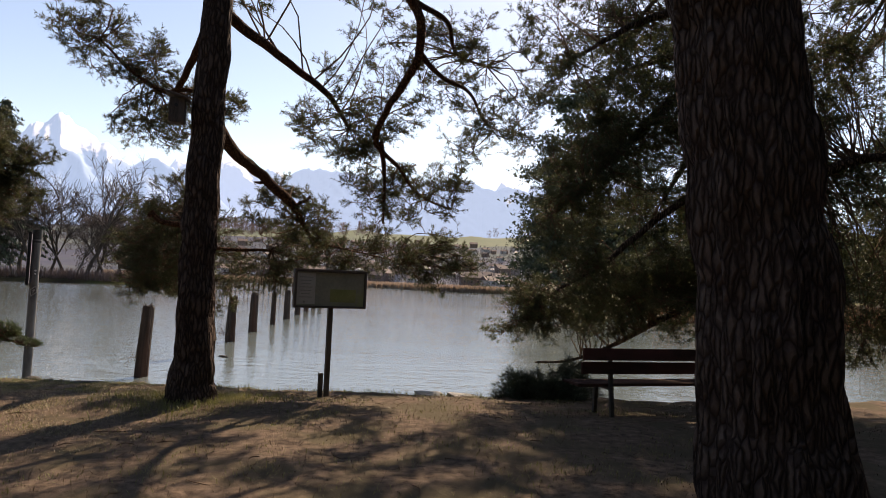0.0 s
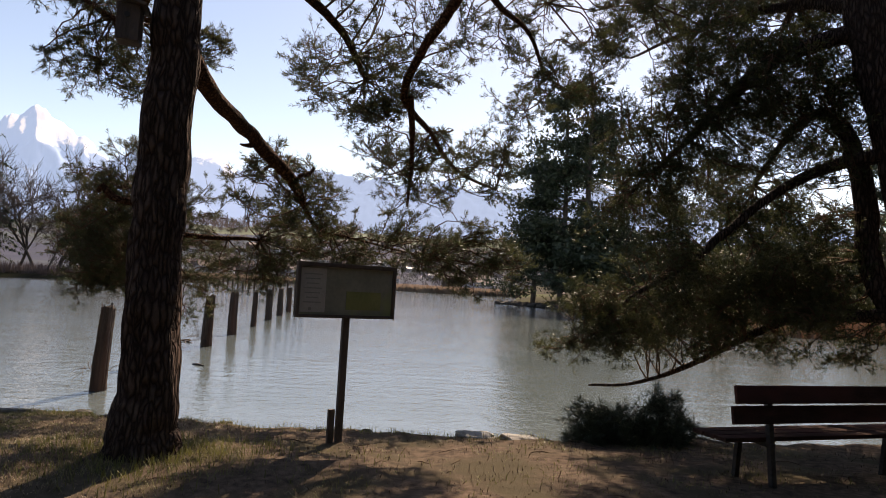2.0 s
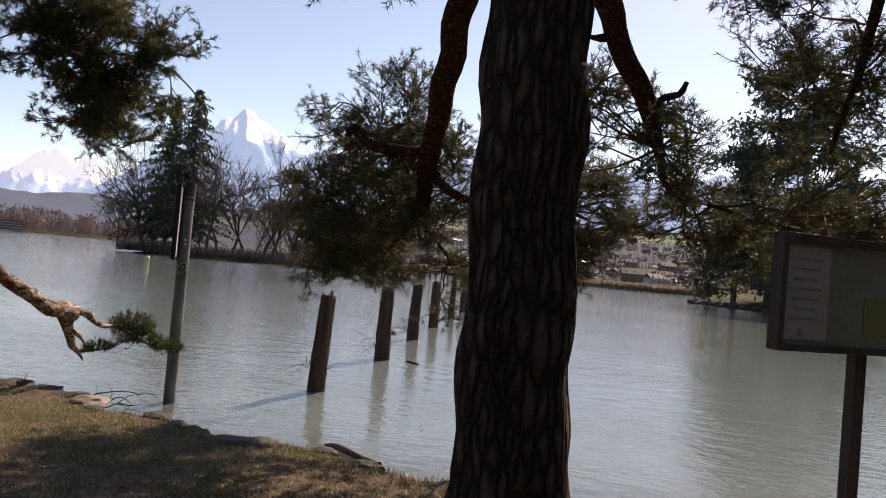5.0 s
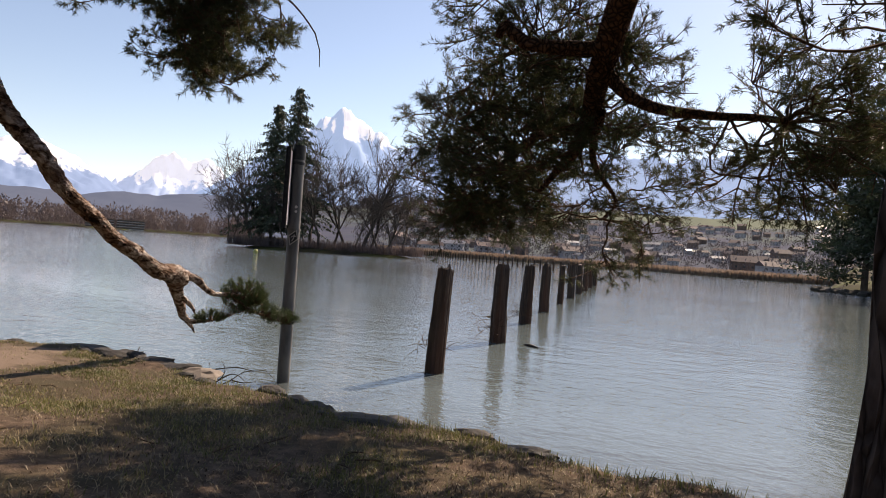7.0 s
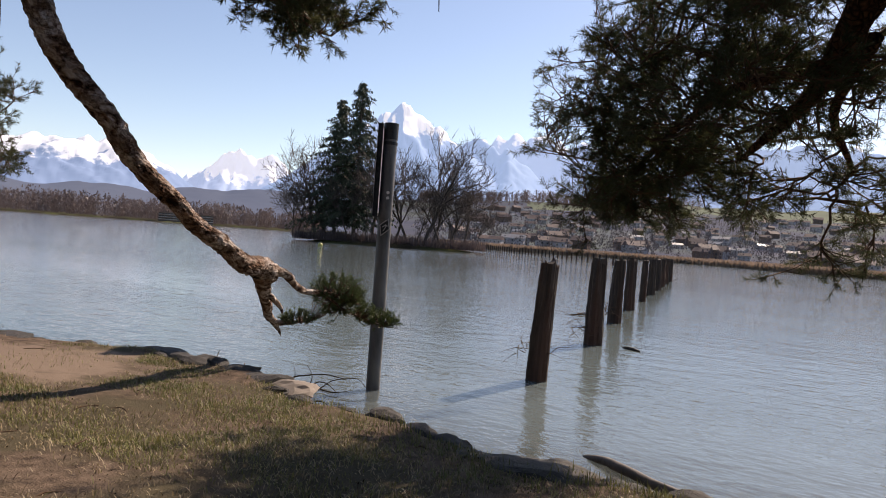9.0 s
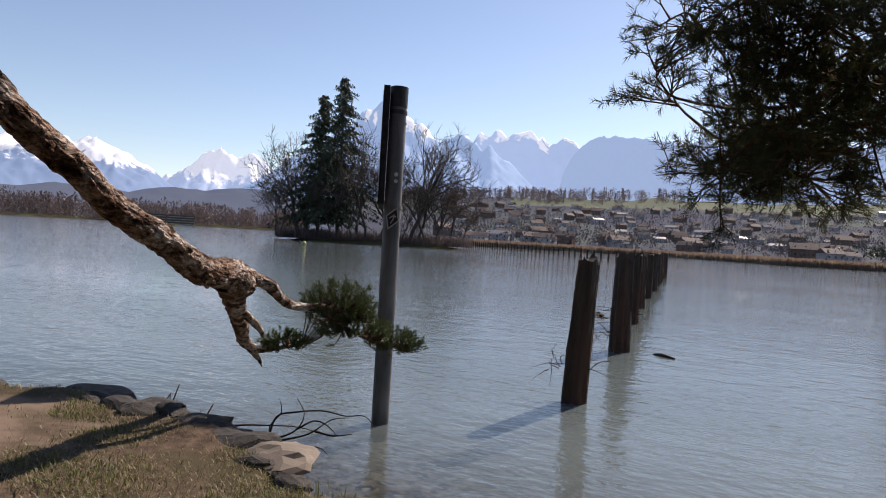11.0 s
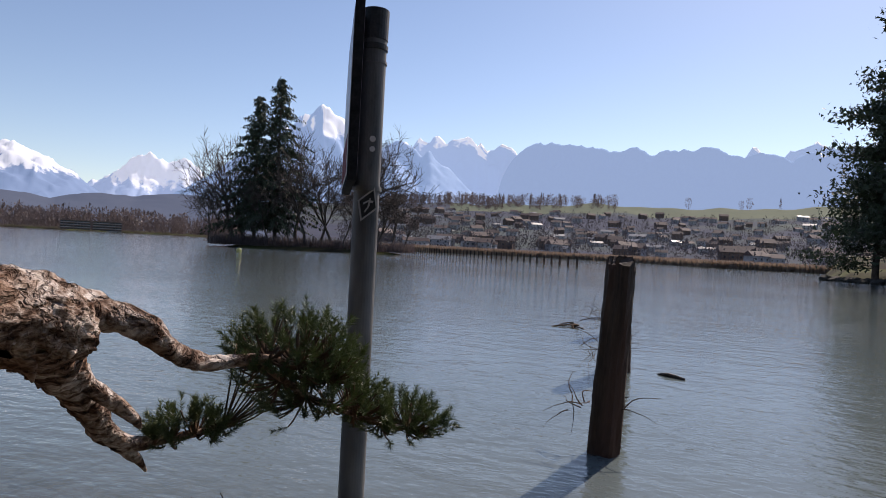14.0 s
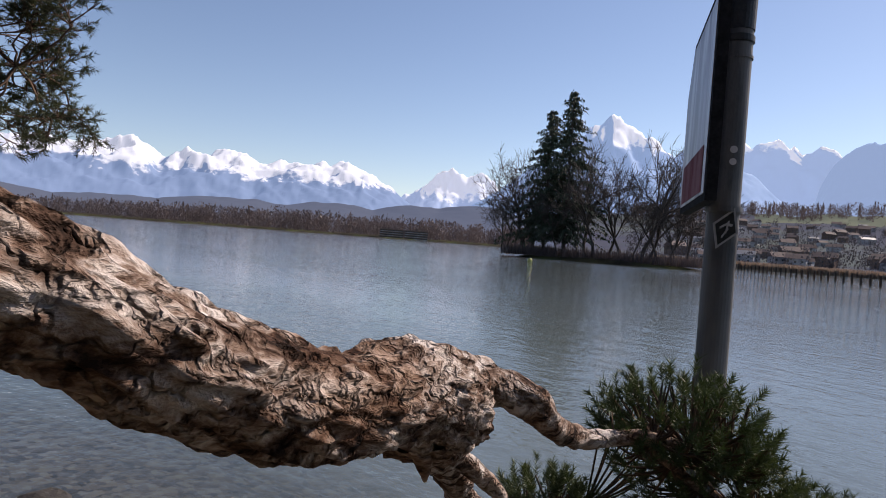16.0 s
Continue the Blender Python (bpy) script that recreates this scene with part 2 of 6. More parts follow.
# bluish emission on HILL and MEADOW is painted haze
HILL = material("meadow_hillside", (0.022, 0.02, 0.021), (0.045, 0.039, 0.037), 0.03, 0.95, 0, 0.3, c3=(0.06, 0.07, 0.032), big=0.006, haze_glow=(0.36, 0.47, 0.85, 0.085))
SPIT = material("brown_shore_turf", (0.022, 0.018, 0.013), (0.05, 0.04, 0.027), 0.3, 0.95, 0, 2.0, c3=(0.07, 0.075, 0.03), big=0.05)
MEADOW = material("green_meadow", (0.08, 0.095, 0.045), (0.115, 0.125, 0.06), 0.01, 0.95, 0, 0.2, haze_glow=(0.45, 0.55, 0.75, 0.07))


def ground_material():
    """Needle litter and dry turf above the waterline, pebbles and pale silt under it."""
    m = material("lakeside_ground", (0.03, 0.022, 0.017), (0.18, 0.13, 0.095), 11, 0.95, 1.0, 95, c3=(0.075, 0.062, 0.04), big=1.3)
    n, l = m.node_tree.nodes, m.node_tree.links
    b = n["Principled BSDF"]
    geo, sep = n.new("ShaderNodeNewGeometry"), n.new("ShaderNodeSeparateXYZ")
    l.new(geo.outputs["Position"], sep.inputs[0])
    vor = n.new("ShaderNodeTexVoronoi")
    vor.inputs["Scale"].default_value = 14
    l.new(geo.outputs["Position"], vor.inputs["Vector"])
    pr = n.new("ShaderNodeValToRGB")
    pr.color_ramp.elements[0].color, pr.color_ramp.elements[1].color = (0.018, 0.017, 0.015, 1), (0.15, 0.138, 0.12, 1)
    l.new(vor.outputs["Color"], pr.inputs["Fac"])
    deep = n.new("ShaderNodeMapRange")
    deep.inputs["From Min"].default_value, deep.inputs["From Max"].default_value = -0.35, -1.0
    l.new(sep.outputs["Z"], deep.inputs["Value"])
    silt = n.new("ShaderNodeMix")
    silt.data_type = "RGBA"
    silt.inputs["B"].default_value = (0.095, 0.125, 0.14, 1)
    l.new(deep.outputs["Result"], silt.inputs["Factor"])
    l.new(pr.outputs["Color"], silt.inputs["A"])
    wet = n.new("ShaderNodeMapRange")
    wet.inputs["From Min"].default_value, wet.inputs["From Max"].default_value = 0.35, 0.05
    l.new(sep.outputs["Z"], wet.inputs["Value"])
    mx = n.new("ShaderNodeMix")
    mx.data_type = "RGBA"
    l.new(wet.outputs["Result"], mx.inputs["Factor"])
    l.new(b.inputs["Base Color"].links[0].from_socket, mx.inputs["A"])
    l.new(silt.outputs["Result"], mx.inputs["B"])
    # trodden sandy patch by the waterside
    off, near, fray, bare = n.new("ShaderNodeVectorMath"), n.new("ShaderNodeVectorMath"), n.new("ShaderNodeTexNoise"), n.new("ShaderNodeMath")
    off.operation, near.operation, bare.operation = "SUBTRACT", "LENGTH", "MULTIPLY_ADD"
    off.inputs[1].default_value = (-11.0, 9.3, 1.0)
    l.new(geo.outputs["Position"], off.inputs[0])
    l.new(off.outputs["Vector"], near.inputs[0])
    fray.inputs["Scale"].default_value, fray.inputs["Detail"].default_value = 2.6, 5
    l.new(geo.outputs["Position"], fray.inputs["Vector"])
    bare.inputs[1].default_value = 3.0
    l.new(fray.outputs["Fac"], bare.inputs[0])
    l.new(near.outputs["Value"], bare.inputs[2])
    worn = n.new("ShaderNodeMapRange")
    worn.inputs["From Min"].default_value, worn.inputs["From Max"].default_value = 2.85, 2.2
    l.new(bare.outputs[0], worn.inputs["Value"])
    sand = n.new("ShaderNodeMix")
    sand.data_type, sand.inputs["B"].default_value = "RGBA", (0.19, 0.142, 0.108, 1)
    l.new(worn.outputs["Result"], sand.inputs["Factor"])
    l.new(b.inputs["Base Color"].links[0].from_socket, sand.inputs["A"])
    l.new(sand.outputs["Result"], mx.inputs["A"])
    l.new(mx.outputs["Result"], b.inputs["Base Color"])
    return m


def water_material():
    m = bpy.data.materials.new("lake_water")
    m.use_nodes = True
    n, l = m.node_tree.nodes, m.node_tree.links
    b = n["Principled BSDF"]
    b.inputs["Roughness"].default_value, b.inputs["IOR"].default_value = 0.04, 1.33
    geo = n.new("ShaderNodeNewGeometry")
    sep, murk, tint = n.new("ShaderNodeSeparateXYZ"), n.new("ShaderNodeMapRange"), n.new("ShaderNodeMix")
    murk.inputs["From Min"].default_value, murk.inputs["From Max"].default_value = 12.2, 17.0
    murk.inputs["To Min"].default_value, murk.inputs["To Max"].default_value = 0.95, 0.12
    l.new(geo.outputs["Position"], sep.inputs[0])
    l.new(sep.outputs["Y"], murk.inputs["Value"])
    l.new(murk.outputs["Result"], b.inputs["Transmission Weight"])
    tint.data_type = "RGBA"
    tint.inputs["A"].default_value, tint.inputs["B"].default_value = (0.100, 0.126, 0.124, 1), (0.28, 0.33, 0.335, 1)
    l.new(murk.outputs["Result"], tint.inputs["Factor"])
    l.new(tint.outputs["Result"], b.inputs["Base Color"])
    height = None
    for scale, amount, st in ((1.3, 1.0, (0.8, 1.5, 1)), (5.0, 0.5, (0.9, 1.3, 1)), (14.0, 0.12, (0.9, 1.2, 1)), (0.16, 1.6, (0.8, 1.4, 1))):
        mp, t, k = n.new("ShaderNodeMapping"), n.new("ShaderNodeTexNoise"), n.new("ShaderNodeMath")
        mp.inputs["Scale"].default_value = st
        mp.inputs["Rotation"].default_value = (0, 0, radians(-18))
        t.inputs["Scale"].default_value, t.inputs["Detail"].default_value = scale, 3
        l.new(geo.outputs["Position"], mp.inputs["Vector"])
        l.new(mp.outputs["Vector"], t.inputs["Vector"])
        k.operation = "MULTIPLY_ADD"
        k.inputs[1].default_value = amount
        l.new(t.outputs["Fac"], k.inputs[0])
        if height:
            l.new(height, k.inputs[2])
        height = k.outputs[0]
    bp = n.new("ShaderNodeBump")
    bp.inputs["Distance"].default_value = 0.085
    mp, calm, cr = n.new("ShaderNodeMapping"), n.new("ShaderNodeTexNoise"), n.new("ShaderNodeMapRange")
    mp.inputs["Scale"].default_value, mp.inputs["Rotation"].default_value = (0.5, 2.2, 1), (0, 0, radians(12))
    calm.inputs["Scale"].default_value, calm.inputs["Detail"].default_value = 0.035, 3
    cr.inputs["From Min"].default_value, cr.inputs["From Max"].default_value = 0.40, 0.62
    cr.inputs["To Min"].default_value, cr.inputs["To Max"].default_value = 0.24, 0.5
    l.new(geo.outputs["Position"], mp.inputs["Vector"])
    l.new(mp.outputs["Vector"], calm.inputs["Vector"])
    l.new(calm.outputs["Fac"], cr.inputs["Value"])
    l.new(cr.outputs["Result"], bp.inputs["Strength"])
    l.new(height, bp.inputs["Height"])
    l.new(bp.outputs["Normal"], b.inputs["Normal"])
    return m


def mountain_material(name, rock, snow, line, band, haze_glow, sunlit_snow_glow=0.34, patch=0.011):
    """Rock with blue haze put into its colour and emission; ragged snow fields above a line, most on the slopes that
    face east, with sunlight put into their emission.
    """
    m = bpy.data.materials.new(name)
    m.use_nodes = True
    n, l = m.node_tree.nodes, m.node_tree.links
    b = n["Principled BSDF"]
    b.inputs["Roughness"].default_value, b.inputs["Specular IOR Level"].default_value = 0.95, 0.0
    geo, sep, sepn = n.new("ShaderNodeNewGeometry"), n.new("ShaderNodeSeparateXYZ"), n.new("ShaderNodeSeparateXYZ")
    l.new(geo.outputs["Position"], sep.inputs[0])
    l.new(geo.outputs["Normal"], sepn.inputs[0])

    def muladd(value, factor, plus):
        k = n.new("ShaderNodeMath")
        k.operation = "MULTIPLY_ADD"
        k.inputs[1].default_value = factor
        l.new(value, k.inputs[0])
        l.new(plus, k.inputs[2])
        return k.outputs[0]

    level = sep.outputs["Z"]
    for scale, detail, share in ((patch, 9, 0.75), (patch * 0.3, 4, 0.45)):
        t = n.new("ShaderNodeTexNoise")
        t.inputs["Scale"].default_value, t.inputs["Detail"].default_value, t.inputs["Roughness"].default_value = scale, detail, 0.68
        l.new(geo.outputs["Position"], t.inputs["Vector"])
        level = muladd(t.outputs["Fac"], band * share, level)
    # pushes the bright snow to east faces, painting them as the sunlit side
    level = muladd(sepn.outputs["X"], band * 0.45, level)
    level = muladd(sepn.outputs["Z"], band * 0.5, level)
    r = n.new("ShaderNodeMapRange")
    r.inputs["From Min"].default_value, r.inputs["From Max"].default_value = line + band * 0.95, line + band * 1.03
    l.new(level, r.inputs["Value"])
    # emission paints blue haze on the rock and sunlight on the snow
    for socket, c0, c1 in (("Base Color", rock, snow), ("Emission Color", tuple(c * haze_glow[3] for c in haze_glow[:3]), tuple(c * sunlit_snow_glow for c in (0.92, 0.97, 1.08)))):
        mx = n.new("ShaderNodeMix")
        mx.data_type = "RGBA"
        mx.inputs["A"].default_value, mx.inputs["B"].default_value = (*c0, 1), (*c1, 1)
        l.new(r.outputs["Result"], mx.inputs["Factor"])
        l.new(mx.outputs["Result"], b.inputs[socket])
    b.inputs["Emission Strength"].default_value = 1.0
    return m


GROUND = ground_material()
WATER = water_material()


# ---- mesh helpers ----
def mesh_np(name, verts, faces, mat, smooth=False):
    """A mesh from arrays: verts (n,3), faces (m,3) or (m,4)."""
    verts, faces = np.asarray(verts, dtype=np.float32), np.asarray(faces, dtype=np.int32)
    me = bpy.data.meshes.new(name)
    k = faces.shape[1]
    me.vertices.add(len(verts))
    me.vertices.foreach_set("co", verts.ravel())
    me.loops.add(faces.size)
    me.loops.foreach_set("vertex_index", faces.ravel())
    me.polygons.add(len(faces))
    me.polygons.foreach_set("loop_start", np.arange(0, faces.size, k, dtype=np.int32))
    me.polygons.foreach_set("loop_total", np.full(len(faces), k, dtype=np.int32))
    me.update(calc_edges=True)
    me.validate()
    if smooth:
        me.polygons.foreach_set("use_smooth", np.ones(len(faces), dtype=bool))
    me.materials.append(mat)
    return me


def attach(ob, parent, label=""):
    if parent:
        ob.parent = parent
        ob.matrix_parent_inverse = parent.matrix_basis.inverted()
    if label:
        ob["label"] = label
    return ob


def part(name, bm, mat, parent=None, label="", smooth=False):
    me = bpy.data.meshes.new(name)
    bm.to_mesh(me)
    bm.free()
    if smooth:
        me.polygons.foreach_set("use_smooth", np.ones(len(me.polygons), dtype=bool))
    me.materials.append(mat)
    return attach(new(name, me), parent, label)


def part_np(name, verts, faces, mat, parent=None, label="", smooth=False):
    return attach(new(name, mesh_np(name, verts, faces, mat, smooth)), parent, label)


def empty(name, x, y, z, rz=0.0):
    ob = new(name)
    ob.matrix_basis = pose(x, y, z, 0, 0, rz)
    return ob


def box(bm, size, m, bevel=0.0):
    """A bevelled box of that size at the pose m."""
    got = bmesh.ops.create_cube(bm, size=1.0, matrix=m @ Matrix.Diagonal((*size, 1)))
    if bevel:
        edges = list({e for v in got["verts"] for e in v.link_edges})
        bmesh.ops.bevel(bm, geom=edges, offset=bevel, segments=2, affect="EDGES", profile=0.6)
    return bm


def spline(pts, step):
    """Catmull-Rom through rows of (x, y, z, r)."""
    p = np.array(pts, dtype=float)
    p = np.vstack([2 * p[0] - p[1], p, 2 * p[-1] - p[-2]])
    out = []
    for i in range(1, len(p) - 2):
        k = max(2, int(np.linalg.norm(p[i + 1, :3] - p[i, :3]) / step))
        t = np.linspace(0, 1, k, endpoint=False)[:, None]
        a, b, c, d = p[i - 1], p[i], p[i + 1], p[i + 2]
        out.append(0.5 * (2 * b + (c - a) * t + (2 * a - 5 * b + 4 * c - d) * t**2 + (3 * b - a - 3 * c + d) * t**3))
    return np.vstack(out + [p[-2][None]])


def tube(pts, sides=10, step=0.12, relief=0.0, grain=(6.0, 1.2), seed=0):
    """A tapered, uneven limb through rows of (x, y, z, r): verts and quads."""
    s = spline(pts, step)
    c, r = s[:, :3].copy(), np.maximum(s[:, 3], 0.002)
    if relief and len(c) > 4:
        way = np.cumsum(np.r_[0, np.linalg.norm(np.diff(c, axis=0), axis=1)])
        for i in range(len(c)):
            k = min(1.0, way[i] / 0.3) * min(0.05, r[i] * 0.45)
            c[i] += k * np.array(noise.noise_vector(Vector((way[i] * 2.6, seed * 1.7, 0.5))))
    tan = np.gradient(c, axis=0)
    tan /= np.linalg.norm(tan, axis=1)[:, None]
    u = np.cross(tan[0], (0.31, 0.77, 0.55))
    us = []
    for t in tan:
        u = u - t * (u @ t)
        u /= np.linalg.norm(u)
        us.append(u.copy())
    us = np.array(us)
    vs = np.cross(tan, us)
    ang = np.linspace(0, 2 * np.pi, sides, endpoint=False)
    rad = np.repeat(r[:, None], sides, 1)
    if relief:
        along = np.cumsum(np.r_[0, np.linalg.norm(np.diff(c, axis=0), axis=1)])
        for i in range(len(c)):
            for j in range(sides):
                q = Vector((math.cos(ang[j]) * grain[0] * r[i] * 2, math.sin(ang[j]) * grain[0] * r[i] * 2 + seed, along[i] * grain[1] + seed))
                d = abs(noise.noise(q)) * 1.6 + 0.5 * abs(noise.noise(q * 2.7)) + 0.5 * noise.noise(q * 0.35)
                rad[i, j] *= 1 + relief * (d - 0.45)
    v = c[:, None] + us[:, None] * (np.cos(ang)[None, :, None] * rad[..., None]) + vs[:, None] * (np.sin(ang)[None, :, None] * rad[..., None])
    n = len(c)
    i, j = np.meshgrid(np.arange(n - 1), np.arange(sides), indexing="ij")
    k = (j + 1) % sides
    f = np.stack([i * sides + j, i * sides + k, (i + 1) * sides + k, (i + 1) * sides + j], -1).reshape(-1, 4)
    return v.reshape(-1, 3), f


def join(pieces):
    vs, fs, o = [], [], 0
    for v, f in pieces:
        vs.append(v)
        fs.append(f + o)
        o += len(v)
    return np.vstack(vs), np.vstack(fs)


def twig_tubes(lines, r0, r1):
    """Three-sided twigs along lines (m, k, 3): verts and quads."""
    m, k, _ = lines.shape
    t = np.gradient(lines, axis=1)
    t /= np.linalg.norm(t, axis=2, keepdims=True) + 1e-9
    u = np.cross(t, np.array((0.3, 0.5, 0.81)))
    u /= np.linalg.norm(u, axis=2, keepdims=True) + 1e-9
    w = np.cross(t, u)
    r = np.linspace(1, 0, k)[None, :, None] * (np.asarray(r0).reshape(-1, 1, 1) - r1) + r1
    ring = np.stack([lines + r * (u * math.cos(a) + w * math.sin(a)) for a in (0, 2.094, 4.189)], 2)
    base = (np.arange(m)[:, None] * k + np.arange(k - 1)[None]) * 3
    f = np.stack([np.stack([base + j, base + (j + 1) % 3, base + 3 + (j + 1) % 3, base + 3 + j], -1) for j in range(3)], 2)
    return ring.reshape(-1, 3), f.reshape(-1, 4)


def needle_tris(rng, p, d, n, length, needle, width, spread=0.9):
    """n needles round each shoot at p pointing along d: verts and triangles."""
    m = len(p)
    d = d / (np.linalg.norm(d, axis=1, keepdims=True) + 1e-9)
    u = rng.random((m, n, 1))
    base = p[:, None] + d[:, None] * u * length
    rad = rng.normal(size=(m, n, 3))
    rad -= d[:, None] * (rad * d[:, None]).sum(2, keepdims=True)
    rad /= np.linalg.norm(rad, axis=2, keepdims=True) + 1e-9
    way = d[:, None] * (0.45 + 0.5 * u) + rad * spread
    way /= np.linalg.norm(way, axis=2, keepdims=True)
    side = np.cross(way, rng.normal(size=(m, n, 3)))
    side /= np.linalg.norm(side, axis=2, keepdims=True) + 1e-9
    size = needle * (0.7 + 0.6 * rng.random((m, n, 1)))
    v = np.stack([base - side * width / 2, base + side * width / 2, base + way * size], 2).reshape(-1, 3)
    return v, np.arange(len(v)).reshape(-1, 3)


def pad(rng, root, center, radii, branches, twigs=5, shoots=3, twig_len=0.24, lift=0.06):
    """Foliage of one bough: boughlets from the limb's points into an ellipsoid, each with branchlets, twigs and tufted shoots."""
    root, center, radii = np.array(root, float), np.array(center, float), np.array(radii, float)
    count = max(4, branches // 5)
    d = rng.normal(size=(count, 3))
    d /= np.linalg.norm(d, axis=1, keepdims=True)
    end = center + d * radii * (0.25 + 0.75 * rng.random((count, 1)) ** 0.5)
    near = ((end[:, None] - root[None]) ** 2).sum(2) + rng.random((count, len(root))) * 0.3
    start = root[near.argmin(1)]
    mid = (start + end) / 2 + rng.normal(size=end.shape) * (0.08 + 0.24 * np.linalg.norm(end - start, axis=1, keepdims=True))
    mid[:, 2] += 0.08
    t = np.linspace(0, 1, 8)[None, :, None]
    br = (1 - t) ** 2 * start[:, None] + 2 * t * (1 - t) * mid[:, None] + t**2 * end[:, None]
    br += np.cumsum(rng.normal(size=br.shape), 1) * 0.028 * np.minimum(t * 3, 1)
    axis = end - mid
    axis /= np.linalg.norm(axis, axis=1, keepdims=True) + 1e-9

    def offshoots(lines, axes, n, lo, spread, ln, up):
        k = lines.shape[1] - 1
        at = np.clip(lo + (1 - lo) * rng.random((len(lines), n)), 0, 0.999) * k
        i = at.astype(int)
        f = (at - i)[..., None]
        row = np.arange(len(lines))[:, None]
        p0 = lines[row, i] * (1 - f) + lines[row, i + 1] * f
        w = axes[:, None] + rng.normal(size=p0.shape) * spread * np.array((1, 1, 0.5))
        w /= np.linalg.norm(w, axis=2, keepdims=True)
        size = ln * (0.5 + rng.random((len(lines), n, 1)))
        p0, w, size = p0.reshape(-1, 3), w.reshape(-1, 3), size.reshape(-1, 1)
        q = np.linspace(0, 1, 5)[None, :, None]
        out = p0[:, None] + w[:, None] * q * size[:, None] + np.array((0, 0, up)) * q**2
        out += np.cumsum(rng.normal(size=out.shape), 1) * 0.010 * q
        return out, w

    small, way = offshoots(br, axis, 6, 0.60, 0.95, 0.30, lift)
    tw, way2 = offshoots(small, way, twigs, 0.30, 0.8, twig_len * 0.66, lift * 0.6)
    u = rng.random((len(tw), shoots, 1)) * 0.75
    p = tw[:, None, -1] * (1 - u) + tw[:, None, 0] * u
    sd = way2[:, None] + rng.normal(size=p.shape) * 0.6 + np.array((0, 0, 0.25))
    size = np.linalg.norm(end - start, axis=1)
    return br, np.minimum(0.010 + 0.006 * size, 0.018), small, tw, p.reshape(-1, 3), sd.reshape(-1, 3)


def foliage(name, parent, rng, pads, needles=20, length=0.075, needle=0.062, width=0.0075, mat=None, label="", wood_mat=None, fine_twigs=True):
    """Joins pads into a branchwork part and a needle part under a tree."""
    wood, leaf = [], []
    for br, r, small, tw, p, d in pads:
        wood.append(twig_tubes(br, r, 0.006))
        wood.append(twig_tubes(small[:, ::2], np.full(len(small), 0.008), 0.004))
        if fine_twigs:
            wood.append(twig_tubes(tw[:, ::4], np.full(len(tw), 0.0045), 0.003))
        leaf.append(needle_tris(rng, p, d, needles, length, needle, width, 0.75))
    tagged(part_np("branchwork", *join(wood), wood_mat or TWIG, parent), kind="stuff")
    tagged(part_np(name, *join(leaf), mat or NEEDLE, parent, label), kind="stuff")


def tufts(rng, root, blobs, count, needles=64, length=0.075, needle=0.042, width=0.0030):
    """Brush-like shoots set over small domes and pointing outwards: stems and needles."""
    stems, ps, ds = [], [], []
    root = np.array(root, float)
    for (c, r, share) in blobs:
        n = int(count * share)
        d = rng.normal(size=(n, 3))
        d[:, 2] = np.abs(d[:, 2]) - 0.35
        d /= np.linalg.norm(d, axis=1, keepdims=True)
        e = np.array(c) + d * np.array(r) * (0.55 + 0.45 * rng.random((n, 1)))
        st = root[((e[:, None] - root[None]) ** 2).sum(2).argmin(1)]
        q = np.linspace(0, 1, 5)[None, :, None]
        m = (st + e) / 2 + np.array((0, 0, -0.03))
        stems.append((1 - q) ** 2 * st[:, None] + 2 * q * (1 - q) * m[:, None] + q**2 * e[:, None])
        ps.append(e)
        ds.append(d * 0.8 + np.array((0, 0, 0.75)) + rng.normal(size=d.shape) * 0.25)
    return twig_tubes(np.vstack(stems), np.full(sum(len(k) for k in stems), 0.006), 0.004), needle_tris(rng, np.vstack(ps), np.vstack(ds), needles, length, needle, width, 0.8)


# ---- the large structure ----
EDGE = [(-60, -22), (-34, -6), (-22, 3.0), (-16, 7.2), (-13.2, 9.3), (-12.2, 10.1), (-11.2, 10.6), (-10.4, 10.85), (-9.1, 10.5), (-8.0, 10.28), (-6.8, 10.08), (-5.6, 9.98),
        (-4.6, 9.84), (-3.4, 9.6), (-2.4, 9.45), (-1.4, 9.35), (0.0, 9.4), (1.0, 9.45), (1.9, 10.0), (2.9, 10.5), (4.75, 10.7), (6.5, 11.6), (8.2, 12.0), (14, 13.0), (40, 16), (80, 22)]
EX, EY = np.array([e[0] for e in EDGE], float), np.array([e[1] for e in EDGE], float)


def edge_y(x):
    return np.interp(x, EX, EY) + 0.10 * np.sin(x * 3.1) + 0.05 * np.sin(x * 8.3 + 1)


def gz(x, y):
    """Height of the bank above the lake."""
    return 1.47 + 0.035 * np.clip(x, -9, 1) - 0.09 * np.clip(y - 7.2, 0, 3.2)


